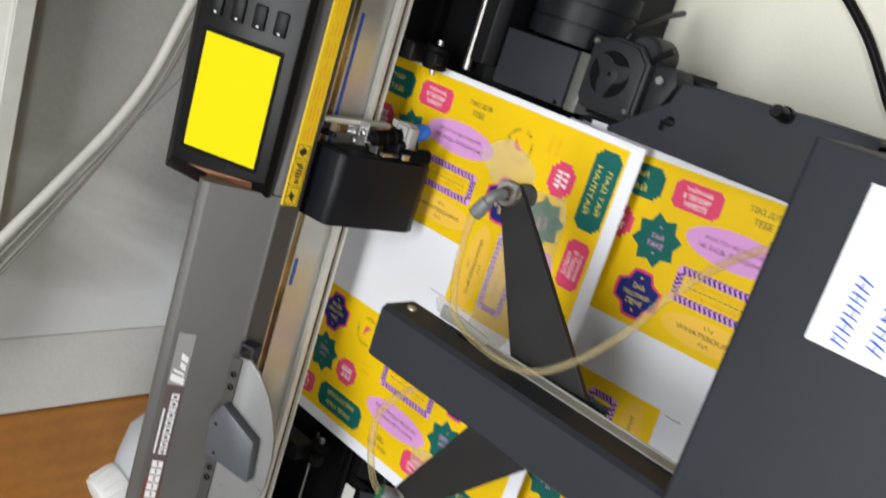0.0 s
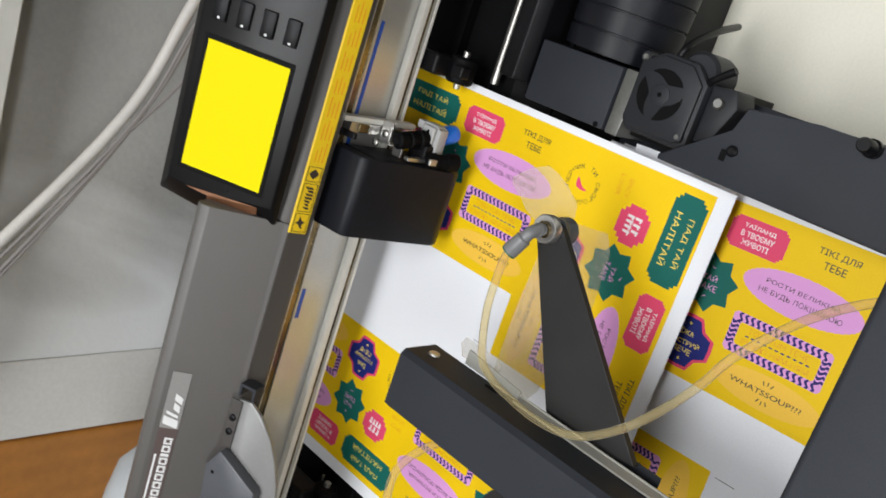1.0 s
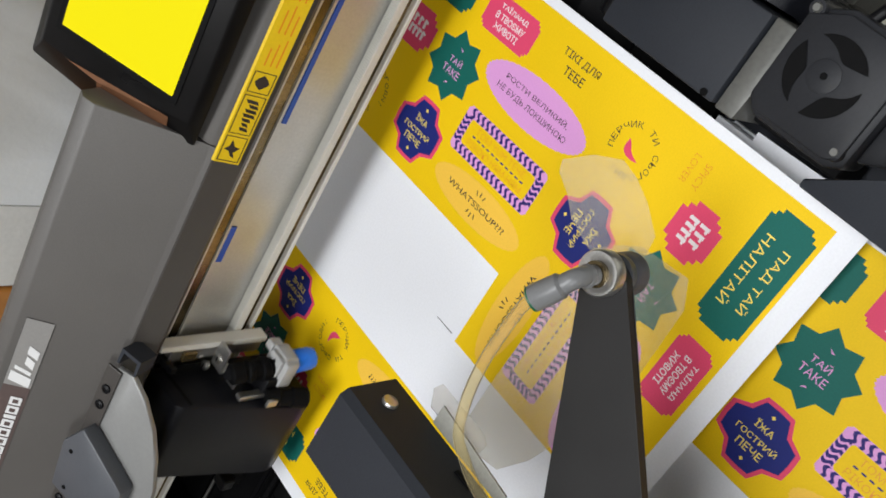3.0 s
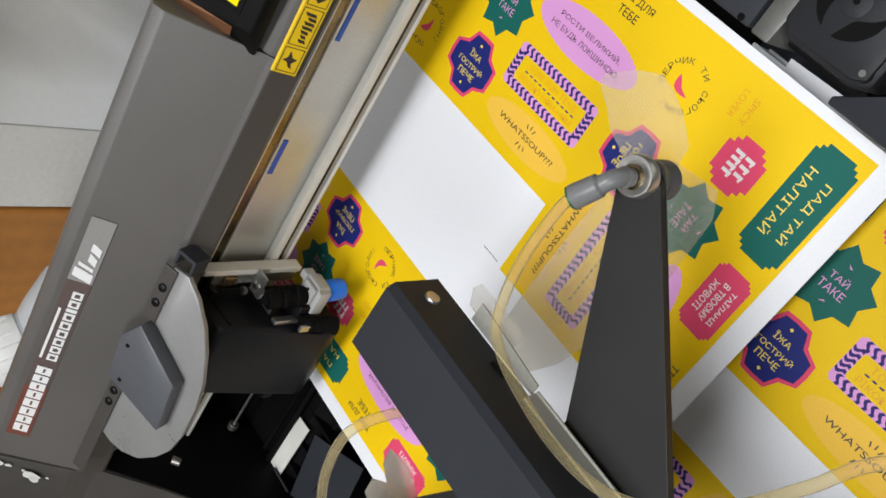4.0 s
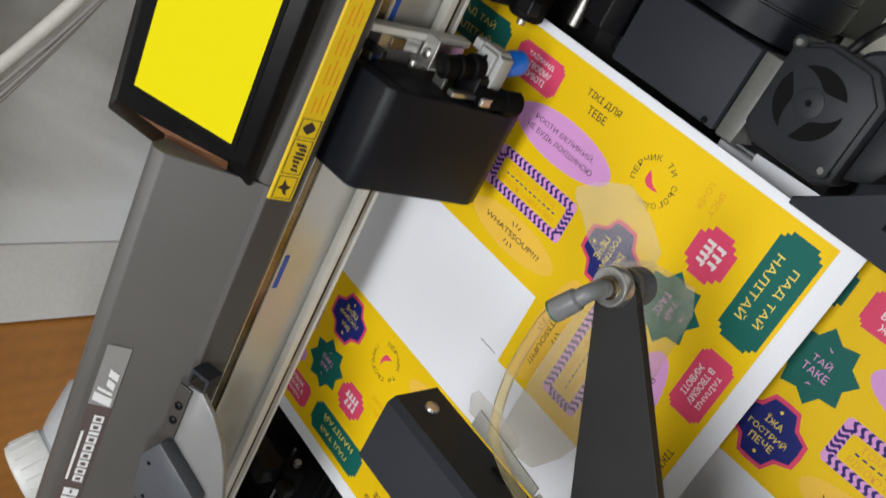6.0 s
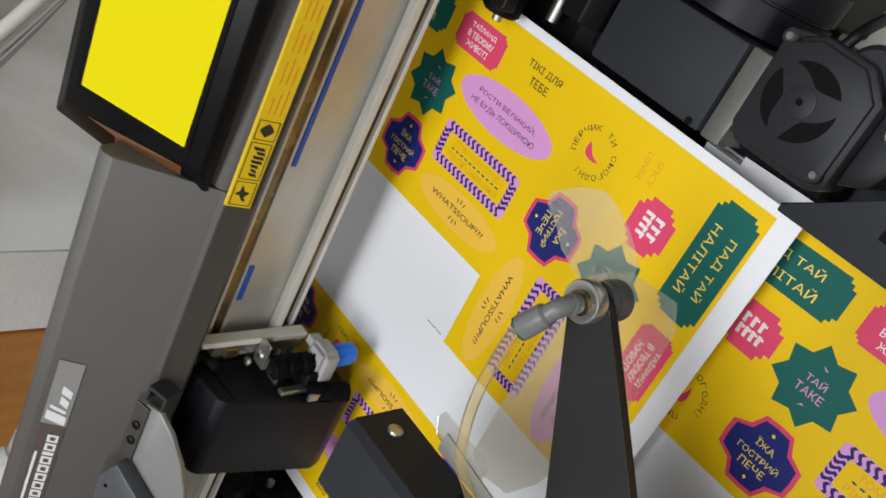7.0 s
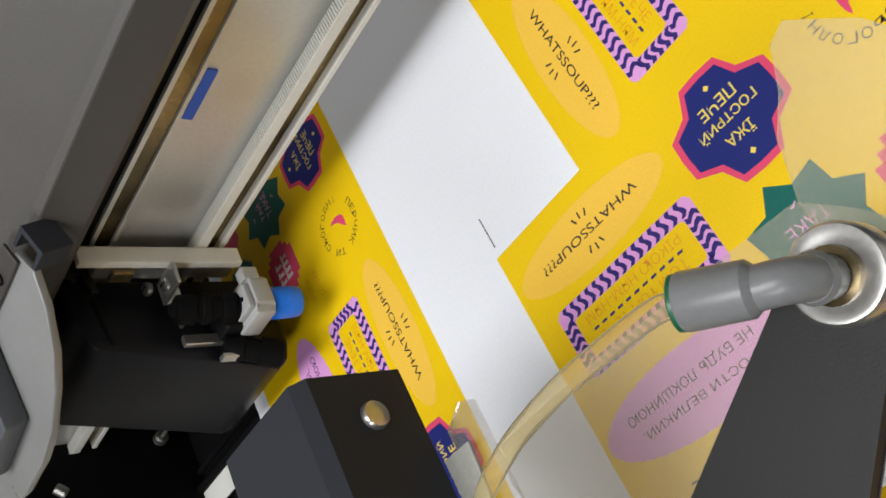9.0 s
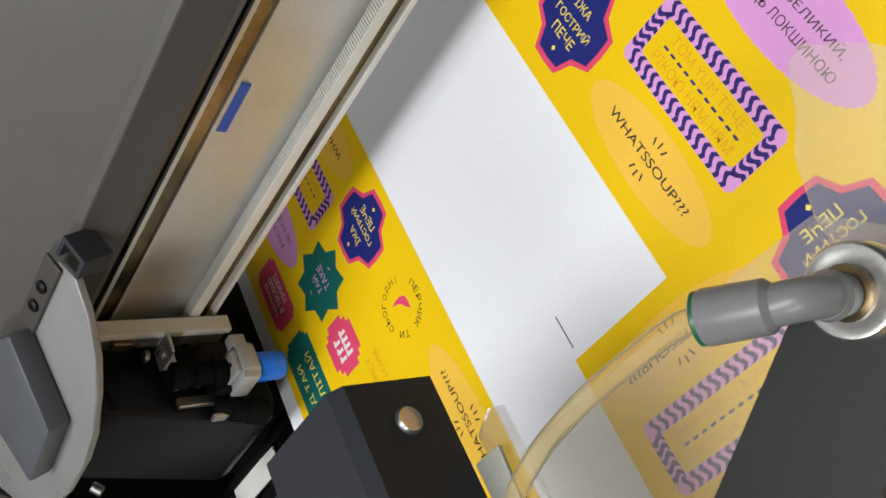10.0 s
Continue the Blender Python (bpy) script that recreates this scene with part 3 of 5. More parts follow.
def control_panel():
    """The raised control panel on the plotter's beam, in its own tilted plane."""
    o = Vector((0.049, 0.767, 0.1285))
    up = Vector((0.0, 0.853, 0.522)).normalized()
    ax = Vector((0.9965, -0.060, 0.058)).normalized()
    up = (up - ax * up.dot(ax)).normalized()
    nrm = ax.cross(up).normalized()

    def at(a, b, h=0.0):
        return o + ax * a + up * b + nrm * h

    def slab(pts, h0, h1, bevel=0.0, bm=None):
        out = bm or bmesh.new()
        tmp = prism(pts, "z", h0, h1, bevel)
        for v in tmp.verts:
            v.co = at(v.co.x, v.co.y, v.co.z)
        return merge(out, tmp)

    body = bmesh.new()
    W = 0.0800
    top = [(0.0093, 0.0040), (0.36, 0.003), (0.36, W - 0.002), (0.0050, 0.0745), (0.0035, 0.0470)]
    low = [(-0.0015, 0.0), (0.362, -0.002), (0.362, W + 0.001), (-0.0060, W + 0.001), (-0.0100, 0.0490)]
    hi = [body.verts.new(at(a, b, 0.0)) for a, b in top]
    mid = [body.verts.new(at(a, b, -0.005)) for a, b in low]
    bot = [body.verts.new(at(a + 0.004, min(b, 0.066), -0.022) if b > 0.03 else at(a + 0.004, b + 0.012, -0.018)) for a, b in low]
    for A, B in ((hi, mid), (mid, bot)):
        for k in range(5):
            body.faces.new((A[k], A[(k + 1) % 5], B[(k + 1) % 5], B[k]))
    body.faces.new(hi)
    body.faces.new(bot[::-1])
    bmesh.ops.bevel(body, geom=body.edges[:], offset=0.0008, segments=2, affect="EDGES", profile=0.5)
    panel = part("control_panel", body, PANEL, PLOTTER, "raised black control panel", True)
    # The bronze face paints a reflection onto the end chamfer.
    bronze = bmesh.new()
    bronze.faces.new([bronze.verts.new(at(*q)) for q in ((0.0036, 0.0620, 0.0001), (0.0022, 0.0465, 0.0001), (-0.0070, 0.0465, -0.0027), (0.0020, 0.0130, -0.0016), (0.0072, 0.0130, 0.0002))])
    part("bronze_corner", bronze, BRONZEGLINT, panel, "bronze reflection painted on the panel's end")
    part("screen_bezel", slab([(0.0140, 0.0118), (0.0995, 0.0118), (0.0995, 0.0700), (0.0140, 0.0700)], 0.0002, 0.0006), DEEP, panel)
    part("screen", slab([(0.0170, 0.0142), (0.0965, 0.0142), (0.0965, 0.0672), (0.0170, 0.0672)], 0.0008, 0.0012), SCREEN, panel, "lit yellow screen")
    def button(name, a, b, w, h, rot=0.0, label="rounded black key"):
        c, s = math.cos(rot), math.sin(rot)
        pts = [(a + x * c - y * s, b + x * s + y * c) for x, y in ((-w / 2, -h / 2), (w / 2, -h / 2), (w / 2, h / 2), (-w / 2, h / 2))]
        k = part(name, slab(pts, 0.0, 0.0022, 0.0007), BLACK, panel, label, True)
        part("key_mark", slab([(a - w * 0.42, b - 0.0008), (a - w * 0.42 + 0.0012, b - 0.0008), (a - w * 0.42 + 0.0012, b + 0.0008), (a - w * 0.42, b + 0.0008)], 0.0023, 0.0024), LABELINK, k)
    for k in range(4):
        button("function_key", 0.1165, 0.0640 - k * 0.0152, 0.0160, 0.0085)
    button("side_key", 0.1500, 0.0660, 0.0200, 0.0085)
    button("side_key", 0.1490, 0.0135, 0.0200, 0.0085)
    for k in range(4):
        ring = []
        for j in range(9):
            ang = k * math.pi / 2 + math.radians(-38 + 76 * j / 8)
            ring.append((0.1680 + 0.0210 * math.cos(ang), 0.0395 + 0.0190 * math.sin(ang)))
        for j in range(8, -1, -1):
            ang = k * math.pi / 2 + math.radians(-36 + 72 * j / 8)
            ring.append((0.1680 + 0.0110 * math.cos(ang), 0.0395 + 0.0100 * math.sin(ang)))
        arrow = part("arrow_key", slab(ring, 0.0, 0.0022), BLACK, panel, "curved black arrow key")
        mx, my = 0.1680 + 0.016 * math.cos(k * math.pi / 2), 0.0395 + 0.0145 * math.sin(k * math.pi / 2)
        part("arrow_mark", slab([(mx - 0.001, my - 0.001), (mx + 0.0012, my), (mx - 0.001, my + 0.001)], 0.0023, 0.0024), LABELINK, arrow)
    button("centre_key", 0.1680, 0.0395, 0.0125, 0.0075)
    for k in range(3):
        button("menu_key", 0.212 + k * 0.022, 0.0100, 0.015, 0.0085)
        button("menu_key", 0.212 + k * 0.022, 0.0620, 0.015, 0.0085)


control_panel()


def end_shield():
    """Milky acrylic guard with a grey block on a black strip at the end of the beam."""
    s = thing("end_guard", (-0.15, 0.76, 0.1), "milky acrylic guard with a grey block on a screwed black strip", "guard")
    def at(x, d, lift=0.0):
        """d runs from the strip outwards and down, lift away from the sheet."""
        return Vector((x, 0.7600 - 0.93 * d - 0.37 * lift, 0.1190 - 0.37 * d + 0.93 * lift))
    def slab(pts, l0, l1, bevel=0.0):
        tmp = prism(pts, "z", l0, l1, bevel)
        for v in tmp.verts:
            v.co = at(v.co.x, v.co.y, v.co.z)
        return tmp
    outline = [(-0.0715, -0.0015), (-0.0700, 0.0080), (-0.0770, 0.0185), (-0.0887, 0.0284), (-0.1016, 0.0360), (-0.1185, 0.0420), (-0.1350, 0.0448), (-0.1565, 0.0455), (-0.1720, 0.0430), (-0.1830, 0.0375), (-0.1935, 0.0285), (-0.1985, 0.0180), (-0.1990, 0.0090), (-0.1960, -0.0015)]
    part("acrylic_plate", slab(outline, 0.0, 0.003, 0.0008), SHIELD, s, "milky translucent acrylic plate", True)
    part("mounting_strip", slab([(-0.0720, -0.0060), (-0.0720, 0.0025), (-0.2330, 0.0025), (-0.2330, -0.0060)], 0.0031, 0.0045, 0.0004), GREYDARK, s, "black mounting strip")
    for x in (-0.0850, -0.0955, -0.1640, -0.1730):
        sc = part("strip_screw", lathe(at(x, -0.0015, 0.0045), at(x, -0.0015, 0.0060), ((0, 0.0024), (0.6, 0.0024), (1, 0.0014)), 16), BLACK, s, "black socket screw", True)
        part("socket", lathe(at(x, -0.0015, 0.0058), at(x, -0.0015, 0.0062), ((0, 0.0011), (1, 0.0010)), 6), DEEP, sc)
    blk = part("grey_block", slab([(-0.1066, 0.0005), (-0.1233, 0.0321), (-0.1563, 0.0351), (-0.1500, -0.0045), (-0.1213, -0.0075)], 0.0032, 0.0125, 0.0012), KNOB, s, "grey plastic block", True)
    for x, d in ((-0.1235, -0.001), (-0.1460, 0.003)):
        part("block_hole", lathe(at(x, d, 0.0123), at(x, d, 0.0128), ((0, 0.0014), (1, 0.0011)), 12), DEEP, blk)
    u = part("u_channel", slab([(-0.0600, -0.003), (-0.0600, 0.009), (-0.0690, 0.009), (-0.0690, 0.0075), (-0.0616, 0.0075), (-0.0616, -0.0014), (-0.0690, -0.0014), (-0.0690, -0.003)], -0.008, 0.0035, 0.0003), COATED, s, "folded black end channel")
    part("hanging_screw", rod((-0.234, 0.752, 0.0655), (-0.2335, 0.748, 0.0615), 0.0026), STEEL, s, "small steel screw at the lower edge", True)


end_shield()


# ---------------- the sheet feeder ----------------
def feeder():
    f = thing("sheet_feeder", (0.02, 0.35, -0.1), "black powder-coated steel sheet feeder with two suction arms", "sheet feeder")
    # main bridge near the operator
    part("bridge", prism([(0.4355, 0.118), (0.4375, 0.116), (0.4375, 0.06), (0.25, 0.06), (0.25, 0.118)], "x", -0.25, 0.2085, 0.0012), COATED, f, "black coated steel bridge", True)
    for x0, x1 in ((-0.25, -0.215), (0.172, 0.2085)):
        part("bridge_leg", box(x0, x1, 0.26, 0.43, -0.0995, 0.0595, 0.001), COATED, f)
    note = part("paper_note", prism([(0.1980, 0.4073), (0.1272, 0.4070), (0.1275, 0.3500), (0.1985, 0.3502)], "z", 0.1185, 0.1188), PAPER, f, "white paper note with blue handwriting")
    random.seed(3)
    for y0, h, n, x in ((0.3975, 0.0075, 5, 0.1300), (0.3835, 0.0080, 4, 0.1330)):
        for k in range(n):
            ink = bmesh.new()
            w, lean = random.uniform(0.0042, 0.0056), random.uniform(0.0006, 0.0016)
            for a, b in ((0.0, 0.25), (random.uniform(0.55, 0.75), random.uniform(0.8, 1.0))):
                plate([(x + w * a, y0 - h), (x + w * a + 0.0007, y0 - h), (x + w * b + lean, y0 - h * random.uniform(0.0, 0.3)), (x + w * b + lean - 0.0007, y0)], 0.1190, ink)
            yb = y0 - h * random.uniform(0.2, 0.8)
            plate([(x + 0.0006, yb), (x + w * 0.8, yb - 0.0006), (x + w * 0.8, yb), (x + 0.0006, yb + 0.0006)], 0.1192, ink)
            x += w + 0.0014
            part("handwriting_bar", ink, BLUETAPE, note, "blue handwritten stroke")
    # middle bar that carries the arms: folded sheet
    bar = part("bar", prism([(-0.0130, 0.1085), (-0.0100, 0.1125), (0.0217, 0.1125), (0.0246, 0.1095), (0.0246, 0.0845), (0.0227, 0.0845), (0.0227, 0.1080), (-0.0115, 0.1085), (-0.0115, 0.0845), (-0.0130, 0.0845)], "y", 0.4380, 0.6508), COATED, f, "folded black steel bar", True)
    part("bar_end", prism([(-0.0114, 0.0850), (-0.0114, 0.1082), (0.0226, 0.1078), (0.0226, 0.0850)], "y", 0.6475, 0.6500), COATED, bar)
    part("bolt", lathe((0.0244, 0.6401, 0.0965), (0.0260, 0.6401, 0.0965), ((0, 0.0034), (0.6, 0.0034), (1, 0.0030), (0.9, 0.0025), (0.85, 0.0014)), 28), ZINC, bar, "round nickel bolt head", True)
    part("side_strip", prism([(0.0250, 0.0825), (0.0250, 0.0900), (0.0262, 0.0900), (0.0274, 0.0835), (0.0284, 0.0835), (0.0284, 0.0825)], "y", 0.4380, 0.5850, 0.0003), BARESTEEL, bar, "bare steel strip along the bar")
    part("side_tab", prism([(0.0250, 0.6270), (0.0250, 0.5860), (0.0302, 0.5860), (0.0340, 0.6270)], "z", 0.0828, 0.0840, 0.0003), BARESTEEL, bar, "bare steel tab")
    part("clip", box(0.0244, 0.0256, 0.5960, 0.6045, 0.0895, 0.0915, 0.0003), DEEP, bar, "small black clip")
    part("clear_tab", prism([(0.0262, 0.6230), (0.0262, 0.6330), (0.0330, 0.6365), (0.0375, 0.6345), (0.0375, 0.6080), (0.0350, 0.6050), (0.0262, 0.6060)], "z", 0.0800, 0.0804), FILMTAB, bar, "clear plastic tab")
    # arms
    def arm(sign, tip, base, name_label):
        z0, z1 = 0.0745, 0.0790
        (tx, ty) = tip
        r = 0.0090
        outline = []
        b0, b1 = base
        d0 = math.atan2(ty - b0[1], tx - b0[0])
        for k in range(13):
            a = d0 + sign * (math.radians(105) - math.radians(195) * k / 12)
            outline.append((tx + r * math.cos(a), ty + r * math.sin(a)))
        outline += [b1, b0]
        a = part("arm", prism(outline, "z", z0, z1, 0.0005), ARMCOAT, f, name_label)
        return a
    right = arm(1, (0.1125, 0.6055), ((0.0195, 0.5665), (0.0290, 0.5130)), "tapered black suction arm")
    part("arm_flange", box(0.0150, 0.0300, 0.500, 0.572, 0.0735, 0.0742), COATED, f)
    left = arm(-1, (-0.1080, 0.6150), ((-0.0115, 0.572), (-0.0160, 0.520)), "tapered black suction arm")
    for side, tx, ty, armob in ((1, 0.1172, 0.6050, right), (-1, -0.1080, 0.6150, left)):
        cup = part("suction_cup", lathe((tx - 0.001 * side, ty + 0.002 * (side > 0), 0.0630), (tx - 0.001 * side, ty + 0.002 * (side > 0), 0.0745), ((0, 0.0074), (0.10, 0.0077), (0.25, 0.0070), (0.5, 0.0076), (0.65, 0.0068), (0.8, 0.0074), (1, 0.0074)), 28), KNOB, f, "dark grey rubber suction cup", True)
        if side == 1:
            part("nut", lathe((tx - 0.0003, ty + 0.0025, 0.0790), (tx - 0.0003, ty + 0.0025, 0.0852), ((0, 0.0074), (0.10, 0.0079), (0.80, 0.0079), (0.93, 0.0074), (0.95, 0.0066), (0.90, 0.0056)), 32), ZINC, armob, "round nickel nut with a hollow top", True)
            part("stem", lathe((tx - 0.0004, ty + 0.0024, 0.0838), (tx - 0.0010, ty + 0.0024, 0.0890), ((0, 0.0046), (0.35, 0.0046), (0.4, 0.0034), (1, 0.0032)), 20), GOLD, armob, "dull brass stem", True)
            el = part("elbow", sweep([(tx - 0.0006, ty + 0.0022, 0.0865), (tx - 0.0012, ty + 0.0025, 0.0915), (tx - 0.0034, ty + 0.0035, 0.0948), (tx - 0.0075, ty + 0.0052, 0.0960)], 0.0034, 20, 6), GREYFIT, armob, "grey push-in elbow fitting", True)
            part("elbow_knuckle", lathe((tx - 0.0012, ty + 0.0025, 0.0885), (tx - 0.0012, ty + 0.0025, 0.0912), ((0, 0.0036), (0.5, 0.0041), (1, 0.0036)), 20), GREYFIT, el, "", True)
            part("sleeve", lathe((tx - 0.0062, ty + 0.0047, 0.0957), (0.1006, 0.6147, 0.0978), ((0, 0.0034), (0.10, 0.0044), (0.94, 0.0047), (1, 0.0044)), 24), GREYFIT, el, "grey sleeve", True)
            part("collar", lathe((0.1008, 0.6146, 0.0977), (0.0995, 0.6152, 0.0981), ((0, 0.0045), (0.7, 0.0045), (1, 0.0038)), 24), GREEN, el, "dark green release collar", True)
        else:
            part("nut", lathe((tx, ty, 0.0790), (tx, ty, 0.0830), ((0, 0.0085), (0.7, 0.0085), (1, 0.0075)), 28), STEEL, armob, "round nickel nut", True)
            el = part("straight_fitting", lathe((tx, ty, 0.0825), (-0.1040, 0.6225, 0.0915), ((0, 0.006), (0.1, 0.0066), (0.9, 0.0066), (1, 0.006)), 24), GREYFIT, armob, "grey push-in fitting", True)
            part("collar", lathe((-0.1041, 0.6223, 0.0913), (-0.1034, 0.6232, 0.0926), ((0, 0.0058), (0.7, 0.0058), (1, 0.0048)), 24), GREEN, el, "dark green release collar", True)
    # side guide
    g = part("side_guide", prism([(0.1670, 0.5912), (0.1700, 0.5915), (0.1950, 0.5560), (0.2085, 0.5530), (0.2125, 0.5150), (0.2130, 0.4385), (0.1680, 0.4385)], "z", 0.0262, 0.0290, 0.0006), COATED, f, "black steel side guide plate", True)
    part("guide_fold", box(0.1668, 0.1690, 0.4385, 0.5880, 0.0190, 0.0261, 0.0005), COATED, g)
    part("guide_wall", box(0.2095, 0.2118, 0.4385, 0.5150, -0.0995, 0.0260, 0.0005), COATED, g)
    part("wing_knob", lathe((0.2100, 0.4880, 0.0290), (0.2110, 0.4875, 0.0470), ((0, 0.0046), (0.25, 0.0046), (0.3, 0.0036), (0.95, 0.0036), (1, 0.003)), 20), BLACK, g, "small black knob", True)
    part("guide_slot", box(0.1790, 0.1850, 0.5545, 0.5580, 0.0289, 0.0294, 0.0), DEEP, g)
    part("guide_screw", lathe((0.1855, 0.5520, 0.0289), (0.1855, 0.5520, 0.0315), ((0, 0.0030), (0.6, 0.0030), (1, 0.0018)), 16), BLACK, g, "", True)
    # tray under the stack
    part("tray", box(-0.19, 0.2104, 0.20, 0.655, -0.038, -0.034, 0.0008), COATED, f, "black tray under the stack")
    part("tray_foot", box(-0.17, 0.19, 0.25, 0.64, -0.0995, -0.0385, 0.001), DEEP, f)


feeder()


def paper_stack():
    st = thing("paper_stack", (0.005, 0.40, -0.034), "stack of printed sticker sheets waiting on the tray", "paper stack")
    random.seed(11)
    for k in range(9):
        z = -0.0338 + k * 0.0020
        dx, dy = random.uniform(-0.0012, 0.0012), random.uniform(-0.0015, 0.0015)
        part("sheet_layer", box(-0.158 + dx, 0.1600 + dx, 0.195 + dy, 0.6480 + dy, z, z + 0.0018), PAPER, st)
    return st


paper_stack()


def hoses():
    h = thing("suction_hose", (0.1, 0.6, 0.1), "clear yellowed air hose looping from the suction arm", "hose")
    part("hose_wall", sweep([(0.1003, 0.6148, 0.0979), (0.0940, 0.6166, 0.0975), (0.0745, 0.6180, 0.0955), (0.0612, 0.6180, 0.0935), (0.0470, 0.6175, 0.0895), (0.0345, 0.6135, 0.0880), (0.0298, 0.6045, 0.0890), (0.0283, 0.5925, 0.0920), (0.0288, 0.5640, 0.0975), (0.0360, 0.5380, 0.1020), (0.0525, 0.5173, 0.1045), (0.0694, 0.5049, 0.0960), (0.0866, 0.4966, 0.0860), (0.1053, 0.4893, 0.0790), (0.1350, 0.4680, 0.0720), (0.1560, 0.4420, 0.0660), (0.1700, 0.4100, 0.0560)], 0.0022, 14, 10), TUBE, h, "", True)
    h2 = thing("suction_hose", (-0.1, 0.62, 0.1), "short clear yellowed air hose under the bar", "hose")
    part("hose_wall", sweep([(-0.1036, 0.6230, 0.0922), (-0.0900, 0.6255, 0.1010), (-0.0656, 0.6271, 0.1100), (-0.0434, 0.6281, 0.1110), (-0.0290, 0.6240, 0.1030), (-0.0170, 0.6160, 0.0900), (0.0040, 0.6000, 0.0900)], 0.0023, 14, 10), TUBE, h2, "", True)
    for sgn, tx, ty in ((1, 0.1172, 0.6050), (-1, -0.108, 0.6150)):
        fl = thing("clear_film_flap", (tx, ty, 0.03), "clear plastic film flap under the suction arm", "film")
        pts = []
        if sgn == 1:
            upper = [(0.1100, 0.6120), (0.1110, 0.6280), (0.1150, 0.6395), (0.1205, 0.6460), (0.1246, 0.6540), (0.1290, 0.6558), (0.1340, 0.6505), (0.1385, 0.6456), (0.1438, 0.6350), (0.1420, 0.6270), (0.1379, 0.6183), (0.1308, 0.6088), (0.1195, 0.6070)]
            lower = [(0.1180, 0.6000), (0.1150, 0.6220), (0.1090, 0.6300), (0.1010, 0.6380), (0.0860, 0.6388), (0.0600, 0.6398), (0.0380, 0.6405), (0.0150, 0.6405), (-0.0050, 0.6400), (-0.0080, 0.6300), (-0.0040, 0.6150), (0.0120, 0.6060), (0.0400, 0.5980), (0.0750, 0.5920), (0.1080, 0.5940)]
            part("upper_petal", prism(upper, "z", 0.0600, 0.0602), FILM, fl)
            part("lower_petal", prism(lower, "z", 0.0330, 0.0332), FILM, fl)
        else:
            pts = [(-0.0980, 0.6020), (-0.0900, 0.6080), (-0.0820, 0.6260), (-0.0860, 0.6400), (-0.0960, 0.6380), (-0.1010, 0.6300), (-0.1080, 0.6380), (-0.1180, 0.6370), (-0.1220, 0.6220), (-0.1180, 0.6060), (-0.1080, 0.6000)]
            part("film_sheet", prism(pts, "z", 0.0500, 0.0503), FILM, fl)
        for ob in fl.children:
            ob.visible_shadow = False
    for ob in (*h.children, *h2.children):
        ob.visible_shadow = False


hoses()


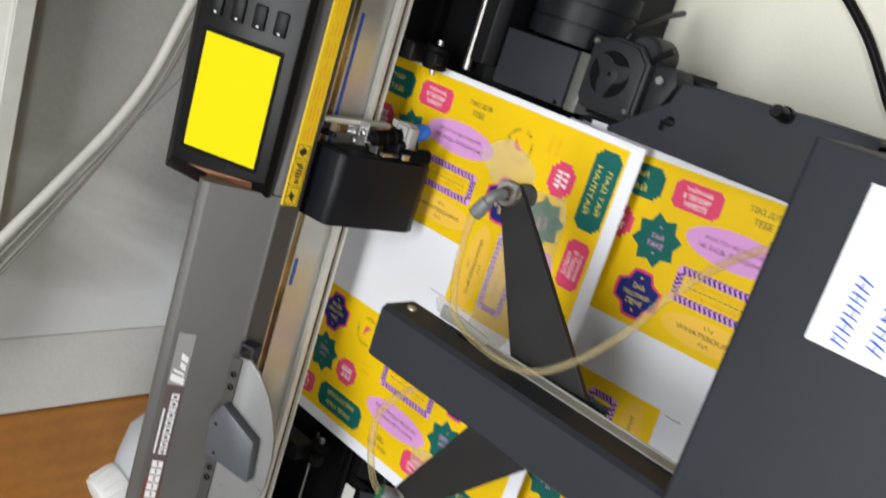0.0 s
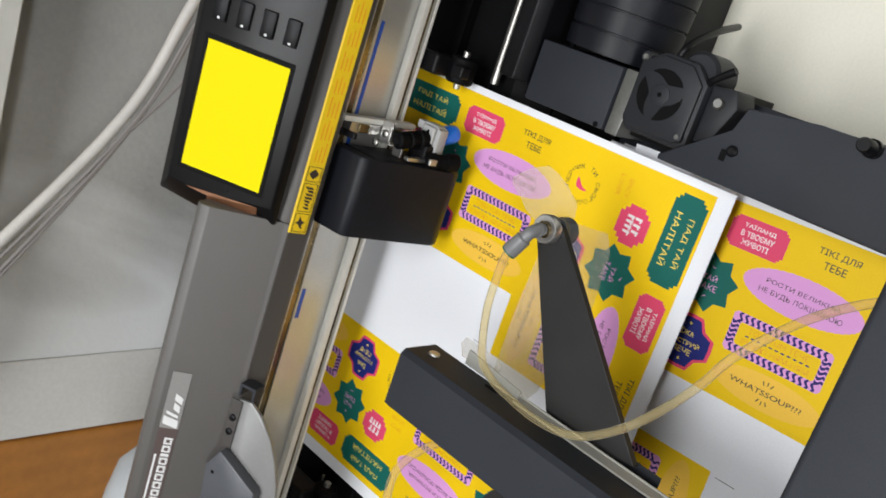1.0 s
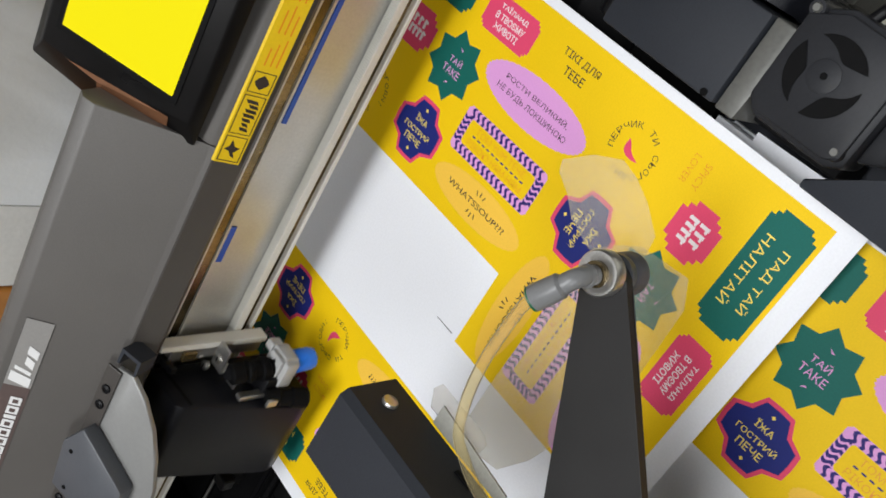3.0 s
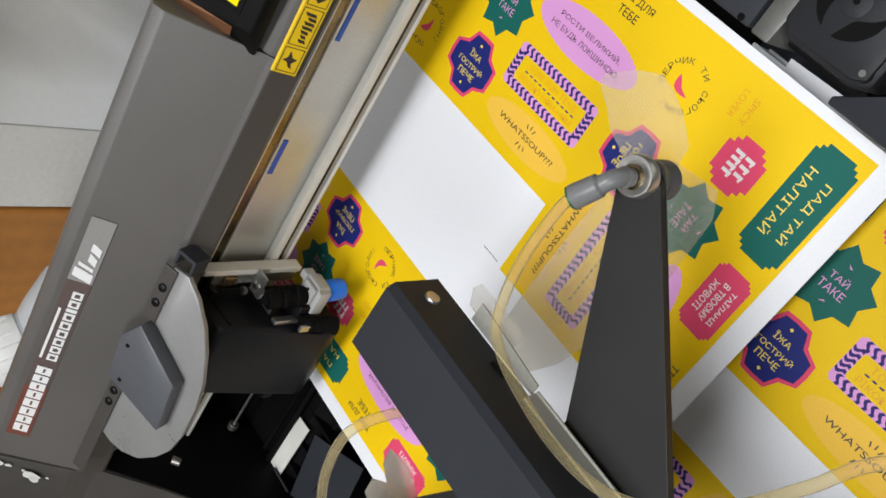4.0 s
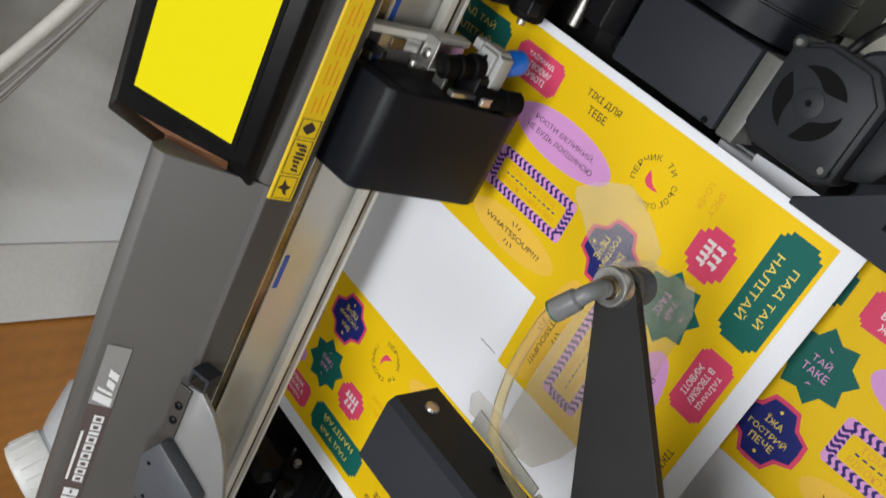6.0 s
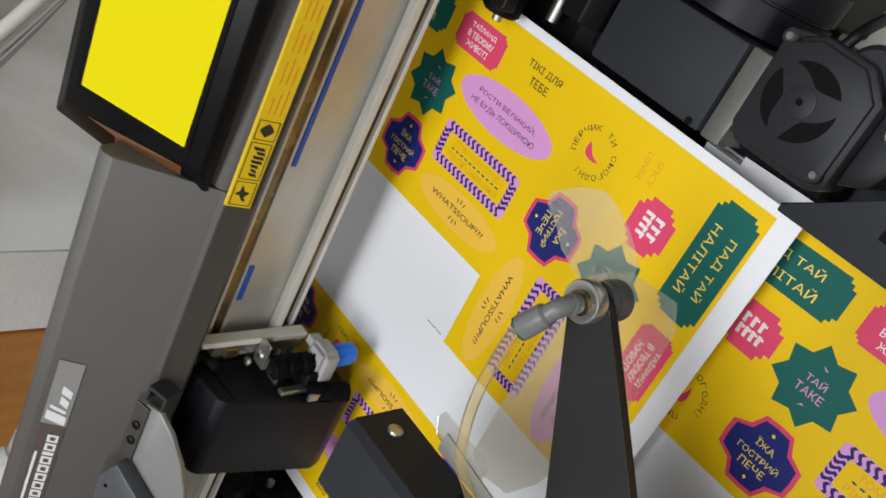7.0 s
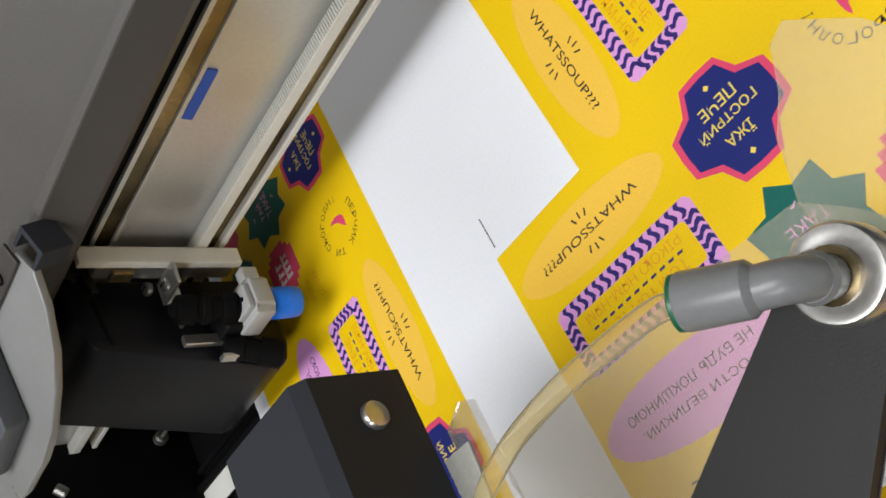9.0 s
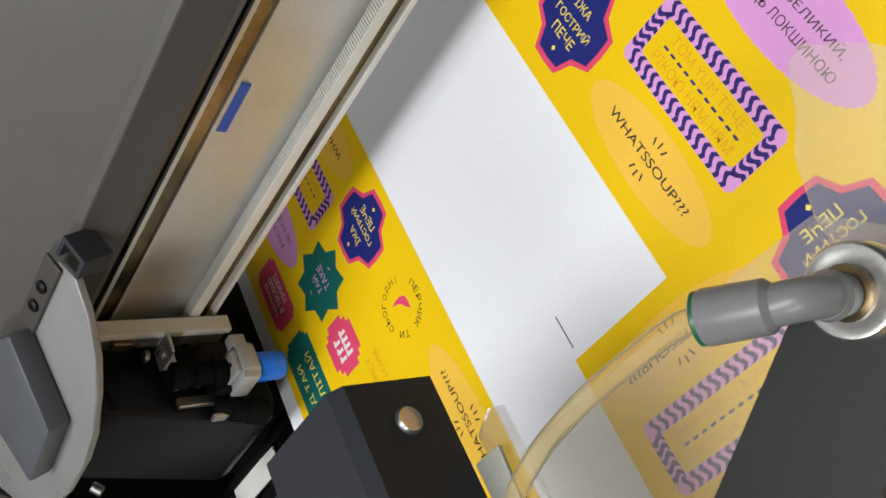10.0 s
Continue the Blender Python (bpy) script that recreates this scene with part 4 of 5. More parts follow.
def blower():
    b = thing("blower_fan", (0.2, 0.605, -0.1), "black radial blower fan beside the sheet stack", "fan")
    c = (0.1985, 0.6140)
    outline = [(0.1765, 0.5890), (0.2120, 0.5890), (0.2215, 0.5990), (0.2225, 0.6200), (0.2150, 0.6345), (0.1790, 0.6345), (0.1730, 0.6290), (0.1730, 0.5950)]
    part("housing", prism(outline, "z", -0.012, 0.0085, 0.0022), FANBLACK, b, "square scroll housing with cut corners", True)
    face = [(c[0] + (x - c[0]) * 0.90, c[1] + (y - c[1]) * 0.90) for x, y in outline]
    part("face_plate", prism(face, "z", 0.0085, 0.0108, 0.0008), FANBLACK, b, "raised face plate", True)
    part("stand", box(0.182, 0.213, 0.596, 0.628, -0.0995, -0.0122), BLACK, b)
    for k in range(3):
        a0 = math.radians(120 * k + 62)
        outer = [(c[0] + 0.0148 * math.cos(a0 + math.radians(8.8 * j)), c[1] + 0.0148 * math.sin(a0 + math.radians(8.8 * j))) for j in range(12)]
        inner = [(c[0] + (0.0145 - 0.0072 * math.sin(math.pi * (j / 11) ** 0.75)) * math.cos(a0 + math.radians(8.8 * j)), c[1] + (0.0145 - 0.0072 * math.sin(math.pi * (j / 11) ** 0.75)) * math.sin(a0 + math.radians(8.8 * j))) for j in range(11, -1, -1)]
        part("air_slot", prism(outer + inner, "z", 0.0106, 0.0111), DEEP, b, "dark curved air slot")
    part("hub", lathe((*c, 0.0106), (*c, 0.0114), ((0, 0.0062), (0.7, 0.0062), (1, 0.0056)), 28), FANBLACK, b, "", True)
    part("hub_pin", lathe((*c, 0.0114), (*c, 0.0118), ((0, 0.0014), (1, 0.0012)), 12), DEEP, b)
    part("scroll_back", lathe((0.2165, 0.6000, -0.020), (0.2165, 0.6000, 0.0040), ((0, 0.0125), (0.9, 0.0125), (1, 0.0105)), 28), FANBLACK, b, "rounded back of the scroll", True)
    for x, y in ((0.2160, 0.6315), (0.1800, 0.5945)):
        lug = part("lug", lathe((x, y, -0.008), (x, y, 0.0100), ((0, 0.0036), (0.9, 0.0036), (1, 0.0030)), 18), FANBLACK, b, "", True)
        part("lug_screw", lathe((x, y, 0.0100), (x, y, 0.0112), ((0, 0.0019), (1, 0.0014)), 12), DULL, lug, "", True)
    # Black block that paints in the shadow of the gap at the outlet.
    part("dark_outlet", box(0.1700, 0.1770, 0.5920, 0.6310, -0.030, -0.0020, 0.001), DEEP, b, "black block for the shadowed gap at the outlet")
    part("bracket", prism([(0.1800, 0.5888), (0.2135, 0.5888), (0.2145, 0.5740), (0.2050, 0.5700), (0.1850, 0.5780)], "z", -0.020, 0.0035, 0.0015), FANBLACK, b, "", True)
    part("bolt", lathe((0.2044, 0.5815, 0.0036), (0.2048, 0.5808, 0.0072), ((0, 0.0034), (0.5, 0.0034), (1, 0.0024)), 18), DULL, b, "shiny bolt head", True)
    part("wire_stub", sweep([(0.2130, 0.5930, 0.000), (0.2150, 0.5875, 0.009), (0.2195, 0.5810, 0.0115), (0.2240, 0.5752, 0.012)], 0.0022, 12, 6), BLACK, b, "black wire stub", True)
    part("back_wire", sweep([(0.2210, 0.6150, 0.004), (0.2300, 0.6130, 0.0), (0.2420, 0.6160, -0.03), (0.25, 0.625, -0.07)], 0.0022, 10, 6), BLACK, b, "", True)


blower()


def grey_duct_box():
    g = thing("air_duct_box", (0.185, 0.665, -0.1), "dark grey folded metal box beside the sheet", "metal box")
    part("box_body", box(0.1672, 0.2060, 0.6450, 0.7080, -0.0995, 0.0070, 0.0012), COATED, g, "dark grey steel box", True)
    part("bright_flange", prism([(0.1665, 0.6442), (0.2062, 0.6442), (0.2062, 0.6320), (0.1665, 0.6350)], "z", -0.0995, 0.0050, 0.0010), DULL, g, "bare steel flange", True)
    part("flange_hole", lathe((0.1690, 0.6500, 0.0069), (0.1690, 0.6500, 0.0076), ((0, 0.0016), (1, 0.0016)), 12), DEEP, g)


grey_duct_box()


def motor():
    m = thing("ribbed_motor", (0.26, 0.66, -0.1), "black ribbed motor casing lying beside the plotter", "motor")
    prof = []
    n = 9
    x0, x1 = 0.2085, 0.335
    for k in range(n):
        a, b = k / n, (k + 1) / n
        r = 0.0345 + 0.003 * a
        prof += [(a + 0.002, r), (b - 0.012, r + 0.0005), (b - 0.010, r - 0.0012), (b - 0.002, r - 0.0012)]
    prof = [(0, 0.029)] + prof + [(1, 0.033)]
    part("casing", lathe((x0, 0.673, -0.026), (x1, 0.670, -0.026), prof, 48), BLACKSOFT, m, "ribbed black casing", True)
    part("end_cap", lathe((x1, 0.670, -0.026), (x1 + 0.03, 0.670, -0.026), ((0, 0.033), (0.7, 0.032), (1, 0.024)), 40), BLACK, m, "", True)
    part("foot", box(0.22, 0.34, 0.650, 0.692, -0.0995, -0.055, 0.002), BLACK, m)
    s = thing("black_side_frame", (0.28, 0.725, -0.1), "black plastic frame rail beside the plotter deck", "frame")
    part("rail_body", prism([(0.712, -0.0995), (0.712, 0.004), (0.718, 0.012), (0.730, 0.012), (0.734, 0.004), (0.734, -0.0995)], "x", 0.176, 0.46, 0.001), BLACK, s, "", True)
    part("rail_ledge", box(0.176, 0.46, 0.7345, 0.742, -0.09, -0.016, 0.001), DEEP, s)


motor()


# ---------------- the printed sheets ----------------
FONT_CACHE = {}


def letters(text, width, height, bold=0.0):
    """The letters of a line as flat outlines, centred, stretched to the given size."""
    curve = bpy.data.curves.new("line", "FONT")
    curve.body, curve.align_x, curve.size, curve.resolution_u = text, "CENTER", 1.0, 3
    curve.offset = bold
    ob = bpy.data.objects.new("line", curve)
    scene.collection.objects.link(ob)
    bpy.context.view_layer.update()
    dg = bpy.context.evaluated_depsgraph_get()
    me = bpy.data.meshes.new_from_object(ob.evaluated_get(dg))
    co = np.array([v.co[:2] for v in me.vertices])
    faces = [tuple(p.vertices) for p in me.polygons]
    bpy.data.objects.remove(ob)
    bpy.data.curves.remove(curve)
    bpy.data.meshes.remove(me)
    lo, hi = co.min(0), co.max(0)
    co = (co - (lo + hi) / 2) / (hi - lo) * np.array([width, height])
    return co, faces


def add_letters(bm, text, u, v, width, height, z, turn=0.0, bold=0.012):
    co, faces = letters(text, width, height, bold)
    c, s = math.cos(turn), math.sin(turn)
    vs = [bm.verts.new((u + x * c - y * s, v + x * s + y * c, z)) for x, y in co]
    for f in faces:
        try:
            bm.faces.new([vs[i] for i in f])
        except ValueError:
            pass


def flat(points, z, bm=None):
    bm = bm or bmesh.new()
    bm.faces.new([bm.verts.new((x, y, z)) for x, y in points])
    return bm


def ring_shape(u, v, ru, rv, waves, depth, n=64, sharp=False, phase=0.0):
    pts = []
    for k in range(n):
        a = 2 * math.pi * k / n
        w = math.cos(waves * a + phase)
        if sharp:
            w = 1 - 2 * abs(((waves * a + phase) / (2 * math.pi)) % 1 * 2 - 1)
        f = 1 + depth * w
        pts.append((u + ru * f * math.cos(a), v + rv * f * math.sin(a)))
    return pts


def notched(u, v, w, h, c):
    """A ticket: a rectangle with stepped corners."""
    a, b = w / 2, h / 2
    q = [(a, b - 2 * c), (a - c, b - 2 * c), (a - c, b - c), (a - 2 * c, b - c), (a - 2 * c, b)]
    pts = list(q)
    pts += [(-x, y) for x, y in q[::-1]]
    pts += [(-x, -y) for x, y in q]
    pts += [(x, -y) for x, y in q[::-1]]
    return [(u + x, v + y) for x, y in pts]


Z1, Z2, Z3, Z4 = 0.00003, 0.00008, 0.00013, 0.00018
STICKERS = []


def mesh_of(name, bm, material):
    bmesh.ops.recalc_face_normals(bm, faces=bm.faces)
    for f in bm.faces:
        if f.normal.z < 0:
            f.normal_flip()
    me = bpy.data.meshes.new(name)
    bm.to_mesh(me)
    bm.free()
    me.materials.append(material)
    return me


def sticker(name, bm, material, label, *subs):
    STICKERS.append((name, mesh_of(name, bm, material), label, [(n, mesh_of(n, b, m)) for n, b, m in subs]))


def design():
    # green ticket
    u, v = 0.0283, 0.0945
    t = bmesh.new()
    add_letters(t, "ПАД ТАЙ", u, v + 0.0042, 0.0300, 0.0052, Z3, bold=0.0)
    add_letters(t, "НАЛІТАЙ", u, v - 0.0042, 0.0330, 0.0052, Z3, bold=0.0)
    sticker("ticket_sticker", flat(notched(u, v, 0.0555, 0.0215, 0.0020), Z2), TEAL, "dark green ticket sticker with pale yellow words", ("lettering", t, PALEINK))
    # red ticket
    u, v = 0.0810, 0.0950
    t = bmesh.new()
    for s, dv, w in (("ТАЇЛАНД", 0.0048, 0.0190), ("В ТВОЄМУ", 0.0, 0.0200), ("ЖИВОТІ", -0.0048, 0.0165)):
        add_letters(t, s, u, v + dv, w, 0.0034, Z3, bold=0.02)
    sticker("red_ticket_sticker", flat(notched(u, v, 0.0345, 0.0185, 0.0014), Z2), PINKRED, "pink-red ticket sticker with white words", ("lettering", t, WHITEINK))
    # plain words
    u, v = 0.1260, 0.0985
    t = bmesh.new()
    add_letters(t, "ТІКІ ДЛЯ", u, v + 0.0032, 0.0230, 0.0042, Z2, bold=0.01)
    t2 = bmesh.new()
    add_letters(t2, "ТЕБЕ", u, v - 0.0035, 0.0125, 0.0042, Z2, bold=0.01)
    sticker("printed_lettering", t, BLACKINK, "dark words printed on the yellow", ("second_line", t2, BLACKINK))
    # small red badge with plain white bars
    u, v = 0.0315, 0.0642
    t = bmesh.new()
    for r in range(2):
        for k in range(4 if r else 3):
            uu = u - 0.0060 + k * (0.0032 if r else 0.0040)
            flat([(uu, v + 0.0006 - r * 0.0056), (uu + 0.0017, v + 0.0006 - r * 0.0056), (uu + 0.0017, v + 0.0054 - r * 0.0056), (uu, v + 0.0054 - r * 0.0056)], Z3, t)
            flat([(uu, v + 0.0038 - r * 0.0056), (uu + 0.0029, v + 0.0038 - r * 0.0056), (uu + 0.0029, v + 0.0050 - r * 0.0056), (uu, v + 0.0050 - r * 0.0056)], Z3 + 0.00002, t)
    shape = notched(u, v, 0.0245, 0.0215, 0.0026)
    sticker("red_badge_sticker", flat(shape, Z2), PINKRED, "small pink-red badge sticker with white bars", ("lettering_bar", t, WHITEINK))
    # green star
    u, v = 0.0635, 0.0612
    pts = [(u + (0.0182 if k % 2 == 0 else 0.0136) * math.cos(math.pi * k / 8 + 0.2), v + (0.0182 if k % 2 == 0 else 0.0136) * math.sin(math.pi * k / 8 + 0.2)) for k in range(16)]
    t = bmesh.new()
    add_letters(t, "ТАЙ", u, v + 0.0028, 0.0092, 0.0038, Z3, bold=0.0)
    add_letters(t, "ТАКЕ", u, v - 0.0030, 0.0125, 0.0038, Z3, bold=0.0)
    for s in (1, -1):
        flat([(u - 0.0012, v + s * 0.0098), (u + 0.0004, v + s * 0.0082), (u + 0.0016, v + s * 0.0086), (u, v + s * 0.0092)], Z3, t)
    sticker("star_sticker", flat(pts, Z2), TEAL, "dark green star sticker with pink words", ("lettering", t, LILAC))
    # lilac ellipse
    u, v = 0.1160, 0.0730
    t = bmesh.new()
    add_letters(t, "РОСТИ ВЕЛИКИЙ,", u, v + 0.0030, 0.0430, 0.0036, Z3, bold=0.0)
    add_letters(t, "НЕ БУДЬ ЛОКШИНОЮ", u, v - 0.0032, 0.0480, 0.0036, Z3, bold=0.0)
    sticker("ellipse_sticker", flat(ring_shape(u, v, 0.0345, 0.0118, 44, 0.012, 176), Z2), LILAC, "lilac ellipse sticker with dark words", ("lettering", t, BLACKINK))
    # thin words
    u, v = 0.0118, 0.0500
    t = bmesh.new()
    add_letters(t, "SPICY", u, v + 0.0032, 0.0120, 0.0030, Z2, bold=-0.012)
    t2 = bmesh.new()
    add_letters(t2, "LOVER", u, v - 0.0032, 0.0130, 0.0030, Z2, bold=-0.012)
    sticker("thin_lettering", t, ORANGEINK, "thin brown-orange words on the yellow", ("second_line", t2, ORANGEINK))
    # navy badge
    u, v = 0.0630, 0.0230
    def badge(s):
        a = 0.0162 * s
        c = 0.0024
        q = [(a, -0.0072 * s), (a - c, 0.0), (a, 0.0072 * s), (0.0120 * s, 0.0120 * s), (0.0072 * s, a), (0.0, a - c), (-0.0072 * s, a), (-0.0120 * s, 0.0120 * s), (-a, 0.0072 * s), (-a + c, 0.0), (-a, -0.0072 * s), (-0.0120 * s, -0.0120 * s), (-0.0072 * s, -a), (0.0, -a + c), (0.0072 * s, -a), (0.0120 * s, -0.0120 * s)]
        r = math.sqrt(0.5)
        return [(u + (x - y) * r * 1.03, v + (x + y) * r) for x, y in q]
    t = bmesh.new()
    add_letters(t, "ЇЖА", u, v + 0.0056, 0.0088, 0.0040, Z4, bold=0.008)
    add_letters(t, "ГОСТРИЙ", u, v - 0.0004, 0.0196, 0.0036, Z4, bold=0.008)
    add_letters(t, "ПЕЧЕ", u, v - 0.0058, 0.0122, 0.0036, Z4, bold=0.008)
    for du, dv in ((0.0, 0.0112), (0.0, -0.0112)):
        flat([(u + du - 0.0010, v + dv), (u + du, v + dv - 0.0010), (u + du + 0.0010, v + dv), (u + du, v + dv + 0.0010)], Z4, t)
    sticker("navy_badge_sticker", flat(badge(1.0), Z2), PINKRED, "navy badge sticker with a pink-red rim and yellow words", ("badge_field", flat(badge(0.88), Z3), NAVY), ("lettering", t, PALEINK))
    # framed sticker with waves
    u, v = 0.1140, 0.0415
    w, h, b = 0.0585, 0.0235, 0.0052
    waves = bmesh.new()
    def wave(x0, y0, x1, y1, n):
        """Short wavy strokes across the frame band."""
        d = Vector((x1 - x0, y1 - y0))
        e = d.normalized()
        q = Vector((-e.y, e.x))
        step = d.length / n
        for k in range(n):
            c = Vector((x0, y0)) + e * (k + 0.5) * step
            pts = []
            for side in (1, -1):
                run = range(5) if side == 1 else range(4, -1, -1)
                for j in run:
                    o = (j / 4 - 0.5) * 0.0050
                    pts.append(tuple(c + q * o + e * (0.0009 * math.sin(j * math.pi * 0.5 + 0.4) + side * 0.00085)))
            flat(pts, Z3, waves)
    hw, hh = w / 2 - b / 2, h / 2 - b / 2
    wave(u - hw, v + hh, u + hw, v + hh, 15)
    wave(u - hw, v - hh, u + hw, v - hh, 15)
    wave(u - hw, v - hh + 0.002, u - hw, v + hh - 0.002, 5)
    wave(u + hw, v - hh + 0.002, u + hw, v + hh - 0.002, 5)
    for k in range(11):
        uu = u - 0.0190 + k * 0.0036
        flat([(uu, v - 0.0004), (uu + 0.0021, v - 0.0004), (uu + 0.0024, v + 0.0004), (uu + 0.0003, v + 0.0004)], Z4, waves)
    inner = flat([(u + sx * (w / 2 - b) * fx, v + sy * (h / 2 - b) * fy) for sx, sy, fx, fy in ((1, -1, 0.96, 1), (1, -1, 1, 0.8), (1, 1, 1, 0.8), (1, 1, 0.96, 1), (-1, 1, 0.96, 1), (-1, 1, 1, 0.8), (-1, -1, 1, 0.8), (-1, -1, 0.96, 1))], Z3)
    t = bmesh.new()
    add_letters(t, "ТОМ YUM ТЕЧЕ", u, v + 0.0034, 0.0360, 0.0032, Z4, bold=-0.016)
    add_letters(t, "РІКОЮ НЯМ-НЯМ", u, v - 0.0036, 0.0400, 0.0032, Z4, bold=-0.016)
    sticker("framed_sticker", flat(notched(u, v, w, h, 0.0007), Z2), LILAC, "yellow sticker in a lilac frame with purple waves", ("wave_print", waves, PURPLE), ("yellow_field", inner, YELLOW), ("lettering", t, ORANGEINK))
    # peach ellipse
    u, v = 0.1172, 0.0165
    t = bmesh.new()
    add_letters(t, "WHATSSOUP???", u, v, 0.0430, 0.0030, Z3, bold=0.004)
    for s in (1, -1):
        for k in (-1, 0, 1):
            a = math.pi / 2 * s + k * 0.45 * s
            p0 = Vector((u + 0.0046 * math.cos(a), v + 0.0046 * math.sin(a) * 1.0))
            p1 = Vector((u + 0.0070 * math.cos(a), v + 0.0070 * math.sin(a)))
            q = Vector((-math.sin(a), math.cos(a))) * 0.0003
            flat([tuple(p0 - q), tuple(p1 - q), tuple(p1 + q), tuple(p0 + q)], Z3, t)
    sticker("peach_sticker", flat(ring_shape(u, v, 0.0325, 0.0100, 40, 0.010, 160), Z2), PEACH, "peach ellipse sticker with dark words", ("lettering", t, BLACKINK))
    # words in a ring round a pepper
    u, v = 0.0215, 0.0215
    t = bmesh.new()
    word = "ТИ СЬОГОДНІ  ПЕРЧИК "
    for k, ch in enumerate(word):
        if ch == " ":
            continue
        a = math.pi * 0.90 - 2 * math.pi * k / len(word)
        add_letters(t, ch, u + 0.0112 * math.cos(a), v + 0.0112 * math.sin(a), 0.0007 if ch == "І" else 0.0026, 0.0028, Z2, a - math.pi / 2, 0.0)
    pep = []
    for side in (1, -1):
        for k in (range(11) if side == 1 else range(9, 0, -1)):
            q = k / 10
            wide = 0.0025 * math.sin(math.pi * min(q * 2.4, 1.0) / 2) * (1 - q) ** 0.55
            pep.append((u - 0.0056 + 0.0112 * q, v + 0.0022 - 0.0046 * math.sin(math.pi * (0.15 + 0.75 * q)) + side * wide))
    ca, sa = math.cos(0.87), math.sin(0.87)
    pep = [(u + (x - u) * ca - (y - v) * sa, v + (x - u) * sa + (y - v) * ca) for x, y in pep]
    sticker("ring_lettering", t, BLACKINK, "dark words in a ring on the yellow", ("pepper_print", flat(pep, Z2), PINKRED))


design()


def printed_sheet(name, label, y0, dx, blocks):
    """A sheet with its yellow print; y0 is the trailing edge."""
    root = thing(name, (dx, y0, 0.0), label, "printed sheet")
    part("paper", box(dx - 0.16, dx + 0.1618, y0, y0 + 0.425, -0.00012, 0.0), PAPER, root, "white paper")
    for x0, x1, a, b in ((0.0443, 0.1570, 0.1172, 0.4150), (0.0003, 0.1570, 0.0100, 0.1172), (-0.1500, -0.0408, 0.0110, 0.4150)):
        bm = flat([(dx + x0, y0 + a), (dx + x1, y0 + a), (dx + x1, y0 + b), (dx + x0, y0 + b)], 0.00003)
        part("yellow_print", bm, YELLOW, root, "yellow printed area")
    part("cut_mark", box(dx + 0.0019, dx + 0.0023, y0 + 0.1207, y0 + 0.1330, 0.00001, 0.00008), BLACKINK, root)
    spots = {"A": (0.0443, 0.2660, -90), "A2": (0.0443, 0.4160, -90), "B": (0.1527, 0.1172, 180), "C": (-0.0395, 0.0108, 90), "C2": (-0.0395, 0.1612, 90)}
    for key in blocks:
        bx, by, turn = spots[key]
        for kind, me, lab, subs in STICKERS:
            ob = new(kind, me)
            ob.parent = root
            ob.matrix_basis = pose(bx, by, 0, 0, 0, turn)
            ob["label"] = lab
            for sn, sm in subs:
                so = new(sn, sm)
                so.parent = ob
    return root


SHEET = printed_sheet("printed_sheet", "yellow printed sticker sheet being cut, half under the plotter beam", 0.57, 0.0, ("A", "A2", "B", "C", "C2"))
STACKTOP = printed_sheet("printed_sheet", "yellow printed sticker sheet on top of the waiting stack", 0.175, 0.0, ("A2", "B", "C", "C2"))
STACKTOP.matrix_world = pose(0.0055, 0.6254, -0.0153, 0, 0, 182)


